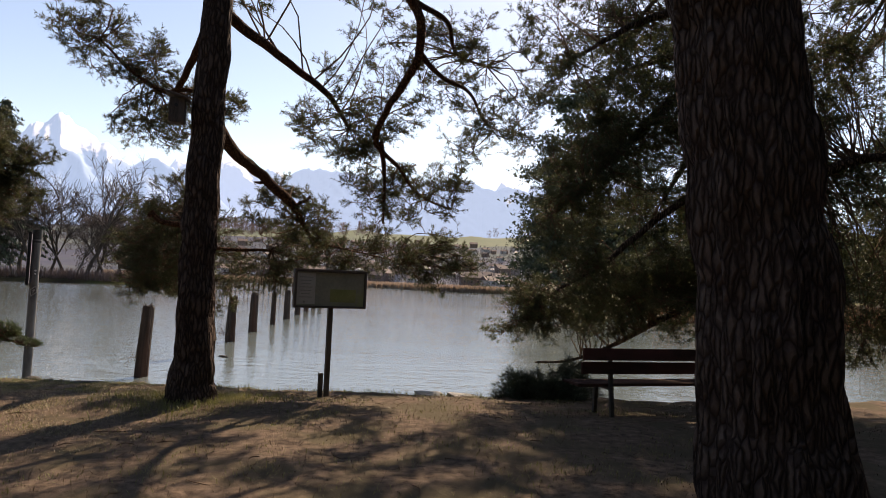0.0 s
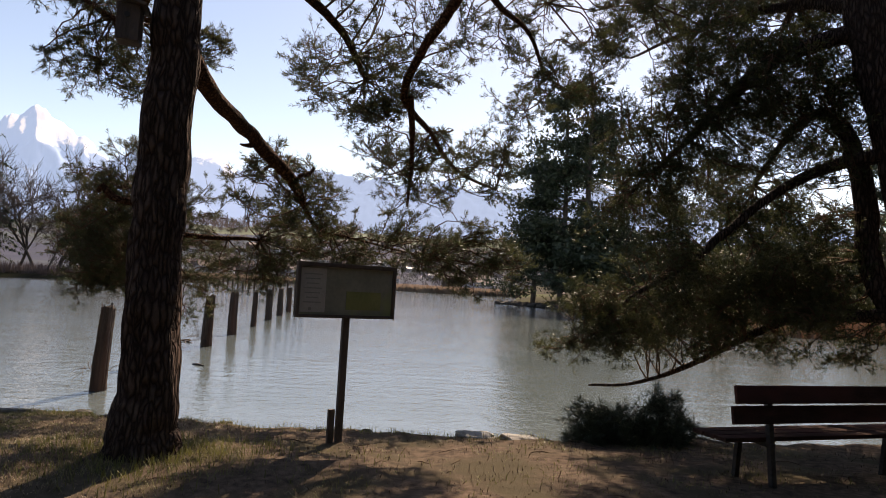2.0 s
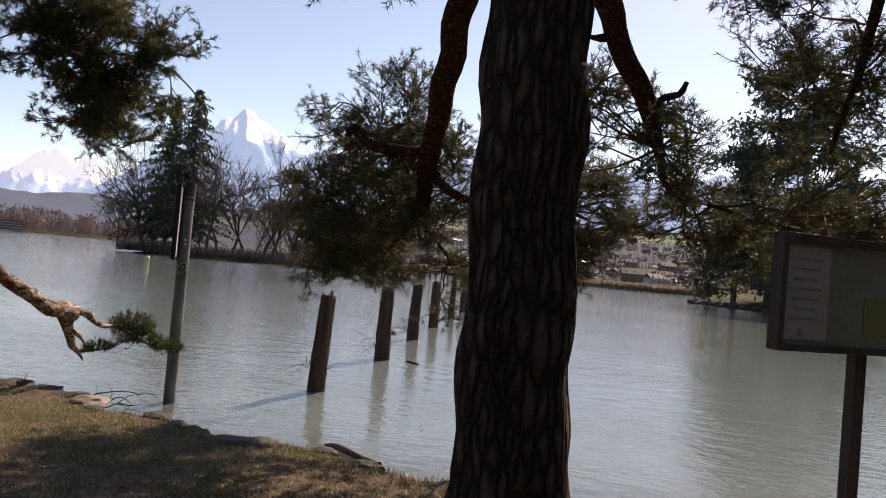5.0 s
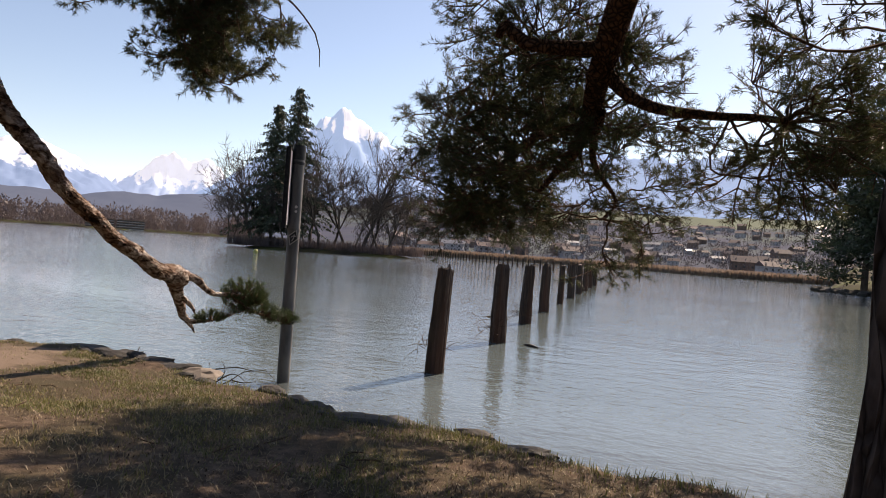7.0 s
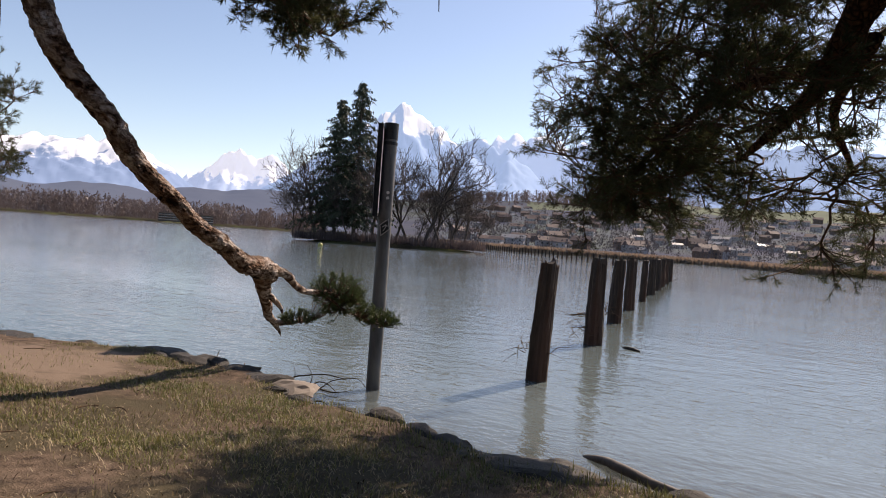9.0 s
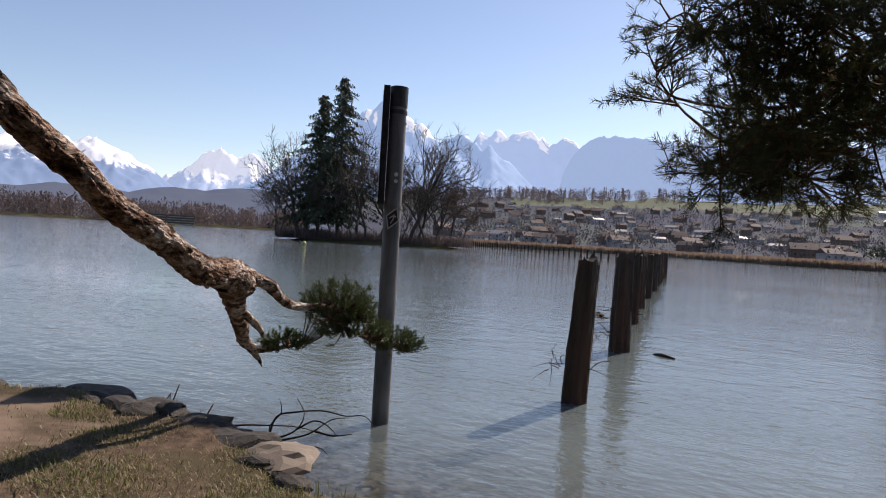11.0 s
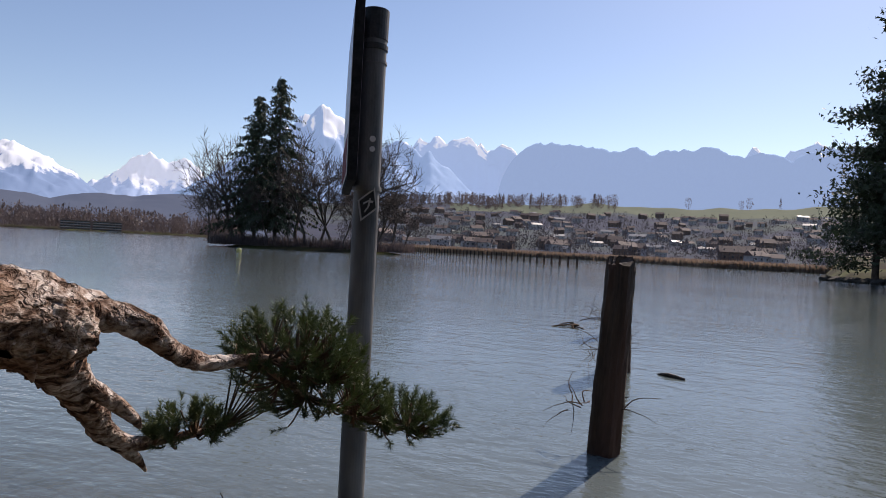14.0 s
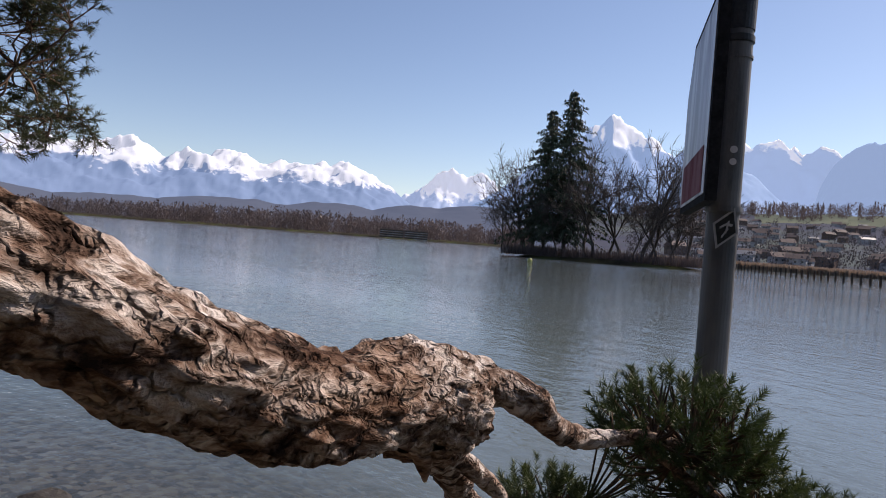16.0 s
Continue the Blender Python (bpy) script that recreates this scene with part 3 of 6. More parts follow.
def build_ground():
    xs = np.unique(np.concatenate([np.linspace(-2500, -30, 26), np.linspace(-30, -14, 33), np.linspace(-14, 9, 240), np.linspace(9, 30, 43), np.linspace(30, 2500, 26)]))
    ins = np.concatenate([np.linspace(-400, -30, 12), np.linspace(-29, -12, 18), np.linspace(-11.7, 0, 150)])
    out = [(0.03, -0.05), (0.08, -0.25), (0.14, -0.55), (0.30, -0.80), (0.7, -0.98), (1.5, -1.12), (3, -1.4), (5, -1.75), (9, -2.3), (20, -3.2), (60, -4), (4000, -5)]
    rows = []
    for x in xs:
        e = edge_y(x)
        col = []
        for s in ins:
            y = e + s
            z = gz(x, y) + 0.035 * noise.noise(Vector((x * 0.9, y * 0.9, 0))) + 0.016 * noise.noise(Vector((x * 4, y * 4, 2)))
            col.append((x, y, z))
        z0 = gz(x, e)
        for dy, dz in out:
            wob = 0.12 * noise.noise(Vector((x * 2.2, dy * 3, 5))) * min(1, dy * 4)
            col.append((x, e + dy + wob, z0 + dz * (1 if dy > 0.6 else z0 / 1.0) if dy > 0.6 else z0 + dz * z0 / 1.0))
        rows.append(col)
    v = np.array(rows)
    n, m = v.shape[:2]
    i, j = np.meshgrid(np.arange(n - 1), np.arange(m - 1), indexing="ij")
    f = np.stack([i * m + j, (i + 1) * m + j, (i + 1) * m + j + 1, i * m + j + 1], -1).reshape(-1, 4)
    ob = part_np("ground", v.reshape(-1, 3), f, GROUND, None, "", True)
    tagged(ob, "needle-littered lakeside bank with dry trampled turf", "ground", kind="structure")


build_ground()
w = bmesh.new()
bmesh.ops.create_grid(w, x_segments=1, y_segments=1, size=4500)
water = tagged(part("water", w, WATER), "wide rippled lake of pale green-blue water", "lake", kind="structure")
water.visible_shadow = False

# ---- distance: mountains, hill, shores ----
EYE0 = np.array((-6.0, 8.0))


def polar(az, d):
    a = radians(az)
    return EYE0[0] + d * math.sin(a), EYE0[1] + d * math.cos(a)


def mountain(name, label, peaks, az0, az1, near, far, mat, rough, seed, steps=260, bumps=0.0):
    """A range: a height field over azimuth and distance, raised to peaks of (azimuth, elevation in degrees, width, power)."""
    n, m = steps, 64
    azs, ds = np.linspace(az0, az1, n), np.linspace(near, far, m)
    v = np.zeros((n, m, 3))
    crest = near + (far - near) * 0.62
    for i, a in enumerate(azs):
        for j, d in enumerate(ds):
            x, y = polar(a, d)
            q = Vector((x * 0.0016, y * 0.0016, seed))
            warp = noise.noise(q * 1.3)
            aa = a + 1.2 * rough * warp
            c = crest + 160 * rough * noise.noise(q * 0.9 + Vector((0, 0, 7)))
            s = min(1.0, max(0.0, (d - near) / (c - near) if d <= c else (far - d) / (far - c)))
            top = 0.0
            for pa, e, w, p in peaks:
                k = 1 - (abs(aa - pa) / w) ** p
                if k > 0:
                    top = max(top, crest * math.tan(radians(e)) * k)
            rid = 1 - 2.0 * abs(noise.fractal(q * 2.2, 0.9, 2.1, 6))
            fine = noise.fractal(q * 9, 0.9, 2.1, 4)
            h = top * (s ** 0.9) * (1 + rough * 0.55 * (rid - 0.62)) + (rough * 26 + bumps) * fine * s
            v[i, j] = (x, y, max(h, -5))
    i, j = np.meshgrid(np.arange(n - 1), np.arange(m - 1), indexing="ij")
    f = np.stack([i * m + j, (i + 1) * m + j, (i + 1) * m + j + 1, i * m + j + 1], -1).reshape(-1, 4)
    tagged(part_np(name, v.reshape(-1, 3), f, mat, None, "", True), label, "mountain", kind="structure")


# blue rock colours and emission below are painted distance haze
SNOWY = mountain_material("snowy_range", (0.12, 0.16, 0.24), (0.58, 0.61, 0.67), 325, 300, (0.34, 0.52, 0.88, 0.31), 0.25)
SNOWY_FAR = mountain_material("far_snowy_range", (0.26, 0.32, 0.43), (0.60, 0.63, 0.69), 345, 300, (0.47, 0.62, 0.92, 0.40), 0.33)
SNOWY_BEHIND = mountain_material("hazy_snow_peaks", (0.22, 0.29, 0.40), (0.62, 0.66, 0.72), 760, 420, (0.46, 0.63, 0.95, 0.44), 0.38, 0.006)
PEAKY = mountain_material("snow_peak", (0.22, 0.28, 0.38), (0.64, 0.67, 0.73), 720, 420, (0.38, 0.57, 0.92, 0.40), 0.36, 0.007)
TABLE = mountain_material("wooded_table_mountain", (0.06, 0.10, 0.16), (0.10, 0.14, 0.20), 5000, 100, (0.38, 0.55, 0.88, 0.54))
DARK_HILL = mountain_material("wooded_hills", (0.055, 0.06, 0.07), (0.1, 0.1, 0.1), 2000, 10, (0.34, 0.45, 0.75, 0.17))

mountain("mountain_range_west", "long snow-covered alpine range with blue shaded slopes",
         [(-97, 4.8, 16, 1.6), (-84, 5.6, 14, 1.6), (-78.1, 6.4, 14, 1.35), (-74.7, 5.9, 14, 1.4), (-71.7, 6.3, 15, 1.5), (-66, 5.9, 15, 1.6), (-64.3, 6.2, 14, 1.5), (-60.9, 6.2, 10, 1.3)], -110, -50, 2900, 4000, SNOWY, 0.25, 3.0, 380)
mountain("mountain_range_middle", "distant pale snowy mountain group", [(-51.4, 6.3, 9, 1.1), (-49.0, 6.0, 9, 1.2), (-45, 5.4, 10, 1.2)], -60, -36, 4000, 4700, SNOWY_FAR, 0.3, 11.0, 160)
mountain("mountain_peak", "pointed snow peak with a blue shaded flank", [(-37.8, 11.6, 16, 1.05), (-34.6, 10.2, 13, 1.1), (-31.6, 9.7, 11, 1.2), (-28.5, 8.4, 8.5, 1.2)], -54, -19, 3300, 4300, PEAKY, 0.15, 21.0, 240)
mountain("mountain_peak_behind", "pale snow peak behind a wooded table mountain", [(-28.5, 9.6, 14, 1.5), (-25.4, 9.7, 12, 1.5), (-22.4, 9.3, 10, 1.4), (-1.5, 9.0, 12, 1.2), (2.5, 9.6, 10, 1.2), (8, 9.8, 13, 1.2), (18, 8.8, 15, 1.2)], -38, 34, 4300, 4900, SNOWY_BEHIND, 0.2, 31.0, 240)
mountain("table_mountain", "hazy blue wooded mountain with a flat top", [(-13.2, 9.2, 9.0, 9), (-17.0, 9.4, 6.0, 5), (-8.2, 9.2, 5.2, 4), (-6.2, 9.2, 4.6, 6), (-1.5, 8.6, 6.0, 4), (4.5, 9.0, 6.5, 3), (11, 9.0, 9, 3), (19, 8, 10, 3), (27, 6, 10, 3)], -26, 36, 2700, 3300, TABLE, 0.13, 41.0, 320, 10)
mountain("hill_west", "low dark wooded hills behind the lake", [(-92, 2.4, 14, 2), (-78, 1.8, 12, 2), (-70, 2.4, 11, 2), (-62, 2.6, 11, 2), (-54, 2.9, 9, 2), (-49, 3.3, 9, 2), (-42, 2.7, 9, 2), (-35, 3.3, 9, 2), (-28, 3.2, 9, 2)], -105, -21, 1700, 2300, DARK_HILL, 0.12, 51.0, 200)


def hill_height(az, d):
    k = min(max((d - 330) / 820, 0), 1)
    crest = 1150 * math.tan(radians(4.55 + 0.12 * math.sin(az * 0.35) + 0.012 * (az + 10)))
    fade = min(1, max(0, (az + 33) / 8))
    return 1.0 + (crest - 4) * (0.18 * k + 0.82 * k**1.55) * (0.86 + 0.14 * fade)


def village_hill():
    n, m = 130, 46
    v = np.zeros((n, m, 3))
    for i, a in enumerate(np.linspace(-42, 46, n)):
        for j, d in enumerate(np.concatenate([np.linspace(300, 1150, 40), np.linspace(1180, 1500, 6)])):
            z = hill_height(a, d) + 5 * noise.noise(Vector((a * 0.4, d * 0.006, 4))) * min(1, (d - 300) / 500)
            if d > 1150:
                z -= (d - 1150) * 0.2
            v[i, j] = (*polar(a, d), z if d > 301 else -2)
    i, j = np.meshgrid(np.arange(n - 1), np.arange(m - 1), indexing="ij")
    f = np.stack([i * m + j, (i + 1) * m + j, (i + 1) * m + j + 1, i * m + j + 1], -1).reshape(-1, 4)
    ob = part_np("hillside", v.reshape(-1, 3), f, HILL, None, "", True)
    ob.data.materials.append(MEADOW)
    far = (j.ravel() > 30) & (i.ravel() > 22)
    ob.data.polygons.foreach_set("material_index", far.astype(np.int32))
    tagged(ob, "gentle farmed hillside with a green meadow along its crest", "hill", kind="structure")


village_hill()


def scatter_woods(name, label, seed, spots, mat, leaf=70, conifer=0.0, grain=0.022):
    """Far woods: each tree an open crown of many small slips round a stem. spots: (x, y, z, height)."""
    rng = np.random.default_rng(seed)
    vs = []
    for x, y, z, h in spots:
        k = leaf
        if rng.random() < conifer:
            t = rng.random(k) ** 0.7
            r = (1 - t) * h * 0.17 * (0.5 + 0.5 * rng.random(k))
        else:
            t = 0.15 + 0.85 * rng.random(k)
            r = np.sqrt(np.clip(1 - ((t - 0.6) / 0.5) ** 2, 0, 1)) * h * 0.30 * np.sqrt(rng.random(k))
        a = rng.random(k) * 6.283
        c = np.stack([x + r * np.cos(a), y + r * np.sin(a), z + t * h], 1)
        e = rng.normal(size=(k, 3, 3)) * h * grain
        e[:, :, 2] *= 1.9
        vs.append((c[:, None] + e).reshape(-1, 3))
        sw = h * 0.007
        vs.append(np.array([(x - sw, y, z - 1), (x + sw, y, z - 1), (x, y, z + h * 0.8)]))
    v = np.vstack(vs)
    return tagged(part_np(name, v, np.arange(len(v)).reshape(-1, 3), mat), label, "trees", kind="stuff")


rng = np.random.default_rng(5)
spots = []
for _ in range(1900):
    a = rng.uniform(-104, -44)
    d = rng.uniform(895, 1150)
    spots.append((*polar(a, d), 0.5, rng.uniform(15, 32) * (0.35 + 0.65 * min(1, (a + 104) / 38))))
scatter_woods("shore_woods", "bare brown winter woods along the far lake shore", 1, spots, WOODS, 60, 0.16, 0.03)
spots = []
for _ in range(3200):
    a = rng.uniform(-36, 30)
    d = rng.uniform(335, 930)
    spots.append((*polar(a, d), hill_height(a, d) - 1, rng.uniform(4, 11)))
scatter_woods("village_trees", "bare garden trees and hedges between village houses", 2, spots, HEDGE, 32, 0.1, 0.036)
spots = []
for _ in range(330):
    a = rng.uniform(-36, -21) if rng.random() < 0.8 else rng.uniform(-21, -12)
    d = rng.uniform(1050, 1180)
    spots.append((*polar(a, d), hill_height(a, min(d, 1150)) - 2, rng.uniform(13, 24)))
for a in (-16.4, -12.6, -6.2, -2.2, -1.6, 0.6, 5, 9, 9.6, 15):
    spots.append((*polar(a, 1140), hill_height(a, 1140) - 1, rng.uniform(10, 22)))
scatter_woods("ridge_trees", "dark trees standing along the crest of a hill", 3, spots, WOODS, 170, 0.35)

# out-of-view woods added behind and beside the bank to cut skylight
spots = []
for _ in range(150):
    x, y = rng.uniform(-45, 45), rng.uniform(-60, -9)
    spots.append((x, y, float(gz(x, y)) - 0.2, rng.uniform(11, 19)))
for _ in range(40):
    spots.append((rng.uniform(10, 45), rng.uniform(-10, 9), 1.3, rng.uniform(11, 18)))
scatter_woods("shade_woods", "dense unseen woods added behind the bank to block skylight", 6, spots, NEEDLE_FAR, 140, 0.3, 0.045)

# land strip under the far west woods
s = bmesh.new()
for k, a in enumerate(np.linspace(-110, -40, 60)):
    for d, z in ((870 + 20 * math.sin(a * 0.7), -1), (885 + 20 * math.sin(a * 0.7), 1.2), (1800, 6)):
        s.verts.new((*polar(a, d), z))
s.verts.ensure_lookup_table()
for k in range(59):
    for j in range(2):
        s.faces.new([s.verts[k * 3 + j], s.verts[k * 3 + 3 + j], s.verts[k * 3 + 4 + j], s.verts[k * 3 + 1 + j]])
tagged(part("far_shore", s, SPIT), "low brown shore below winter woods", "shore", kind="structure")


# ---- far reeds ----
def reeds(name, label, seed, count, place, height, mat, width):
    rng = np.random.default_rng(seed)
    c = np.array([place(rng) for _ in range(count)])
    h = height * (0.55 + 0.6 * rng.random(count))
    lean = rng.normal(size=(count, 2)) * 0.12 * height
    wd = rng.normal(size=(count, 2)) * width
    b0, b1 = c.copy(), c.copy()
    b0[:, :2] -= wd
    b1[:, :2] += wd
    tip = c + np.c_[lean, h]
    v = np.stack([b0, b1, tip], 1).reshape(-1, 3)
    return tagged(part_np(name, v, np.arange(len(v)).reshape(-1, 3), mat), label, "reeds", kind="stuff")


def reed_far(rng):
    a = rng.uniform(-34, 8)
    d = 292 + 18 * math.sin(a * 0.3) + rng.random() ** 2 * 55 - max(0, a + 12) * 3.2
    return (*polar(a, d), 0.0)


reeds("reed_belt", "tawny belt of dry reeds along the far shore", 7, 26000, reed_far, 2.9, REED, 0.35)


# ---- village ----
def make_house(name, w, d, h, rh, wall, roof, label):
    o = empty(name, 0, 0, 0)
    b = bmesh.new()
    box(b, (w, d, h), pose(0, 0, h / 2 - 1))
    part("wall", b, wall, o)
    b = bmesh.new()
    e = 0.7
    pts = [(-w / 2 - e, -d / 2 - e, h - 1.2), (w / 2 + e, -d / 2 - e, h - 1.2), (w / 2 + e, d / 2 + e, h - 1.2), (-w / 2 - e, d / 2 + e, h - 1.2), (-w / 2 - e, 0, h - 1 + rh), (w / 2 + e, 0, h - 1 + rh)]
    q = [b.verts.new(p) for p in pts]
    for f in ((0, 1, 5, 4), (2, 3, 4, 5), (0, 4, 3), (1, 2, 5), (3, 2, 1, 0)):
        b.faces.new([q[k] for k in f])
    part("roof", b, roof, o)
    for k in range(3):
        for lv in range(2):
            b = bmesh.new()
            box(b, (1.1, 0.12, 1.3), pose(-w / 3 + k * w / 3, -d / 2 - 0.05, 0.7 + lv * 2.6))
            part("window", b, PANE, o)
    return tagged(o, label, "house", "village houses on the hillside")


HOUSES = [make_house("house", 12, 9, 6.5, 3.0, HOUSE_WALL, ROOF, "white plastered village house with a dark tiled roof"),
          make_house("house", 14, 10, 7.5, 3.6, HOUSE_DARK, ROOF, "brown timber village house with a dark tiled roof"),
          make_house("house", 16, 9, 6, 2.4, HOUSE_WALL, ROOF_PALE, "white village house with a pale roof")]
rng = np.random.default_rng(12)
first = [True, True, True]
for k in range(292):
    a = rng.uniform(-33, 22)
    d = rng.uniform(345, 860) if rng.random() < 0.85 else rng.uniform(860, 960)
    kind = int(rng.choice(3, p=(0.5, 0.38, 0.12)))
    m = pose(*polar(a, d), hill_height(a, d) + 0.5, 0, 0, rng.uniform(-40, 40) - a) @ Matrix.Scale(rng.uniform(0.5, 0.85), 4)
    if first[kind]:
        HOUSES[kind].matrix_basis = m
        first[kind] = False
    else:
        copy_thing(HOUSES[kind], pose(0, 0, 0)).matrix_basis = m


def lodge():
    o = empty("lakeside_hotel", 0, 0, 0)
    for k in range(4):
        b = bmesh.new()
        box(b, (52, 16 - 3 * k, 5), pose(0, 1.5 * k, 3 + 5 * k))
        part("storey", b, HOUSE_DARK, o)
        b = bmesh.new()
        box(b, (51, 0.5, 0.9), pose(0, -8 + 3.0 * k - 0.3, 1.2 + 5 * k))
        part("balcony_rail", b, HOUSE_WALL, o)
        for q in range(9):
            b = bmesh.new()
            box(b, (4.6, 0.4, 2.0), pose(-23 + q * 5.8, -8 + 3.0 * k - 0.2, 3 + 5 * k))
            part("window", b, PANE, o)
    return tagged(o, "stepped grey lakeside hotel block with rows of windows", "building", "hotel blocks on the far shore")


first_lodge = lodge()
first_lodge.matrix_basis = pose(*polar(-56.4, 880), 0, 0, 0, 58) @ Matrix.Scale(0.6, 4)
copy_thing(first_lodge, pose(0, 0, 0)).matrix_basis = pose(*polar(-54.2, 880), 0, 0, 0, 54) @ Matrix.Scale(0.6, 4)


# ---- trees ----
def bare_tree(name, seed, height, label):
    """A leafless broadleaf: forked limbs ending in fine twigs."""
    rng = np.random.default_rng(seed)
    o = empty(name, 0, 0, 0)
    limbs, fine = [], []

    def grow(p, d, ln, r, lv):
        q = [p]
        for _ in range(4):
            d = d + rng.normal(size=3) * 0.16 + np.array((0, 0, 0.06))
            d /= np.linalg.norm(d)
            q.append(q[-1] + d * ln / 4)
        q = np.array(q)
        if lv < 2:
            limbs.append(tube(np.c_[q, np.linspace(r, r * 0.62, 5)], 6, ln / 4))
        else:
            fine.append((q, r))
        if lv == 4:
            return
        for k in range((6, 5, 4, 4)[lv]):
            t = rng.integers(2, 5)
            s = d + rng.normal(size=3) * (0.62 if lv else 0.5)
            s[2] += 0.15
            grow(q[t], s / np.linalg.norm(s), ln * rng.uniform(0.55, 0.75), r * 0.55, lv + 1)

    grow(np.zeros(3), np.array((0, 0, 1.0)), height * 0.33, height * 0.011, 0)
    part_np("trunk", *join(limbs), BARE, o, "", True)
    tagged(part_np("branchwork", *twig_tubes(np.array([f[0][::2] for f in fine]), np.array([max(f[1], 0.028) for f in fine]), 0.012), BARE, o), kind="stuff")
    return tagged(o, label, "tree", "bare trees on the island and shores")


def spruce(name, seed, height, spread, label, tiers=70, mat=None):
    """A conifer with drooping boughs, each hung with many small sprays."""
    rng = np.random.default_rng(seed)
    o = empty(name, 0, 0, 0)
    part_np("trunk", *tube([(0, 0, -0.5, height * 0.013), (0, 0, height * 0.5, height * 0.009), (0, 0, height, 0.04)], 8, 2.0), BARE, o)
    vs, lines = [], []
    for k in range(tiers):
        t = 0.10 + 0.9 * k / tiers
        for _ in range(5):
            a = rng.random() * 6.283
            ln = spread * (1.02 - t) ** 0.8 * rng.uniform(0.25, 1.4) + 0.4
            s = np.linspace(0, 1, 6)
            r = s * ln
            z = t * height + 0.28 * r - 0.42 * r * s
            line = np.stack([np.cos(a) * r, np.sin(a) * r, z], 1) + rng.normal(size=(6, 3)) * 0.08
            lines.append(line)
            n = int(13 + ln * 7)
            u = 0.15 + 0.85 * rng.random(n)
            c = np.stack([np.interp(u, s, line[:, i]) for i in range(3)], 1) + rng.normal(size=(n, 3)) * np.array((0.22, 0.22, 0.16))
            e = rng.normal(size=(n, 3, 3)) * 0.14
            e[:, 2] += np.c_[np.cos(a) * 0.3 * np.ones(n), np.sin(a) * 0.3 * np.ones(n), -0.45 * np.ones(n)]
            vs.append((c[:, None] + e).reshape(-1, 3))
    tagged(part_np("branchwork", *twig_tubes(np.array(lines), np.full(len(lines), 0.09), 0.02), BARE, o), kind="stuff")
    v = np.vstack(vs)
    tagged(part_np("needles", v, np.arange(len(v)).reshape(-1, 3), mat or NEEDLE_FAR, o), kind="stuff")
    return tagged(o, label, "tree")


def far_pine(name, seed, height, label):
    rng = np.random.default_rng(seed)
    o = empty(name, 0, 0, 0)
    part_np("trunk", *tube([(0, 0, -0.5, 0.42), (0.2, 0, height * 0.5, 0.32), (-0.2, 0.1, height, 0.08)], 8, 2.0), BARE, o)
    vs, lines = [], []
    for k in range(46):
        t = rng.uniform(0.04, 1.0)
        a = rng.random() * 6.283
        ln = height * 0.33 * (1.12 - t * 0.75) * rng.uniform(0.5, 1.1)
        s = np.linspace(0, 1, 6)
        line = np.stack([np.cos(a) * s * ln, np.sin(a) * s * ln, t * height + 0.25 * s * ln - 0.1 * ln * s**2], 1) + rng.normal(size=(6, 3)) * 0.15
        lines.append(line)
        n = 380
        u = 0.35 + 0.65 * rng.random(n)
        lump = np.stack([np.interp(np.round(u * 5) / 5, s, line[:, i]) for i in range(3)], 1)
        c = lump + rng.normal(size=(n, 3)) * np.array((0.95, 0.95, 0.5))
        vs.append((c[:, None] + rng.normal(size=(n, 3, 3)) * 0.19).reshape(-1, 3))
    tagged(part_np("branchwork", *twig_tubes(np.array(lines), np.full(len(lines), 0.12), 0.03), BARE, o), kind="stuff")
    v = np.vstack(vs)
    tagged(part_np("needles", v, np.arange(len(v)).reshape(-1, 3), NEEDLE_FAR, o), kind="stuff")
    return tagged(o, label, "tree", "pines on the far spit")


# island
def island():
    b = bmesh.new()
    n, m = 40, 8
    c = polar(-38.2, 150)
    ax = np.array((math.cos(radians(38.2)), math.sin(radians(38.2))))
    ay = np.array((-ax[1], ax[0]))
    g = []
    for i in range(n):
        a = 2 * math.pi * i / n
        row = []
        for j in range(m):
            s = 1 - j / (m - 1)
            k = 1 + 0.12 * noise.noise(Vector((math.cos(a) * 2, math.sin(a) * 2, 3)))
            p = np.array(c) + ax * math.cos(a) * 23 * s * k + ay * math.sin(a) * 9 * s * k
            row.append(b.verts.new((p[0], p[1], -0.8 + 2.0 * (1 - s**3) + 0.2 * noise.noise(Vector((p[0], p[1], 0))))))
        g.append(row)
    for i in range(n):
        for j in range(m - 1):
            b.faces.new([g[i][j], g[(i + 1) % n][j], g[(i + 1) % n][j + 1], g[i][j + 1]])
    tagged(part("island_ground", b, SPIT, None, "", True), "low wooded island of brown earth", "island", kind="structure")
    return np.array(c), ax, ay


IC, IX, IY = island()


def on_island(u, v):
    p = IC + IX * u + IY * v
    return p[0], p[1], 0.7


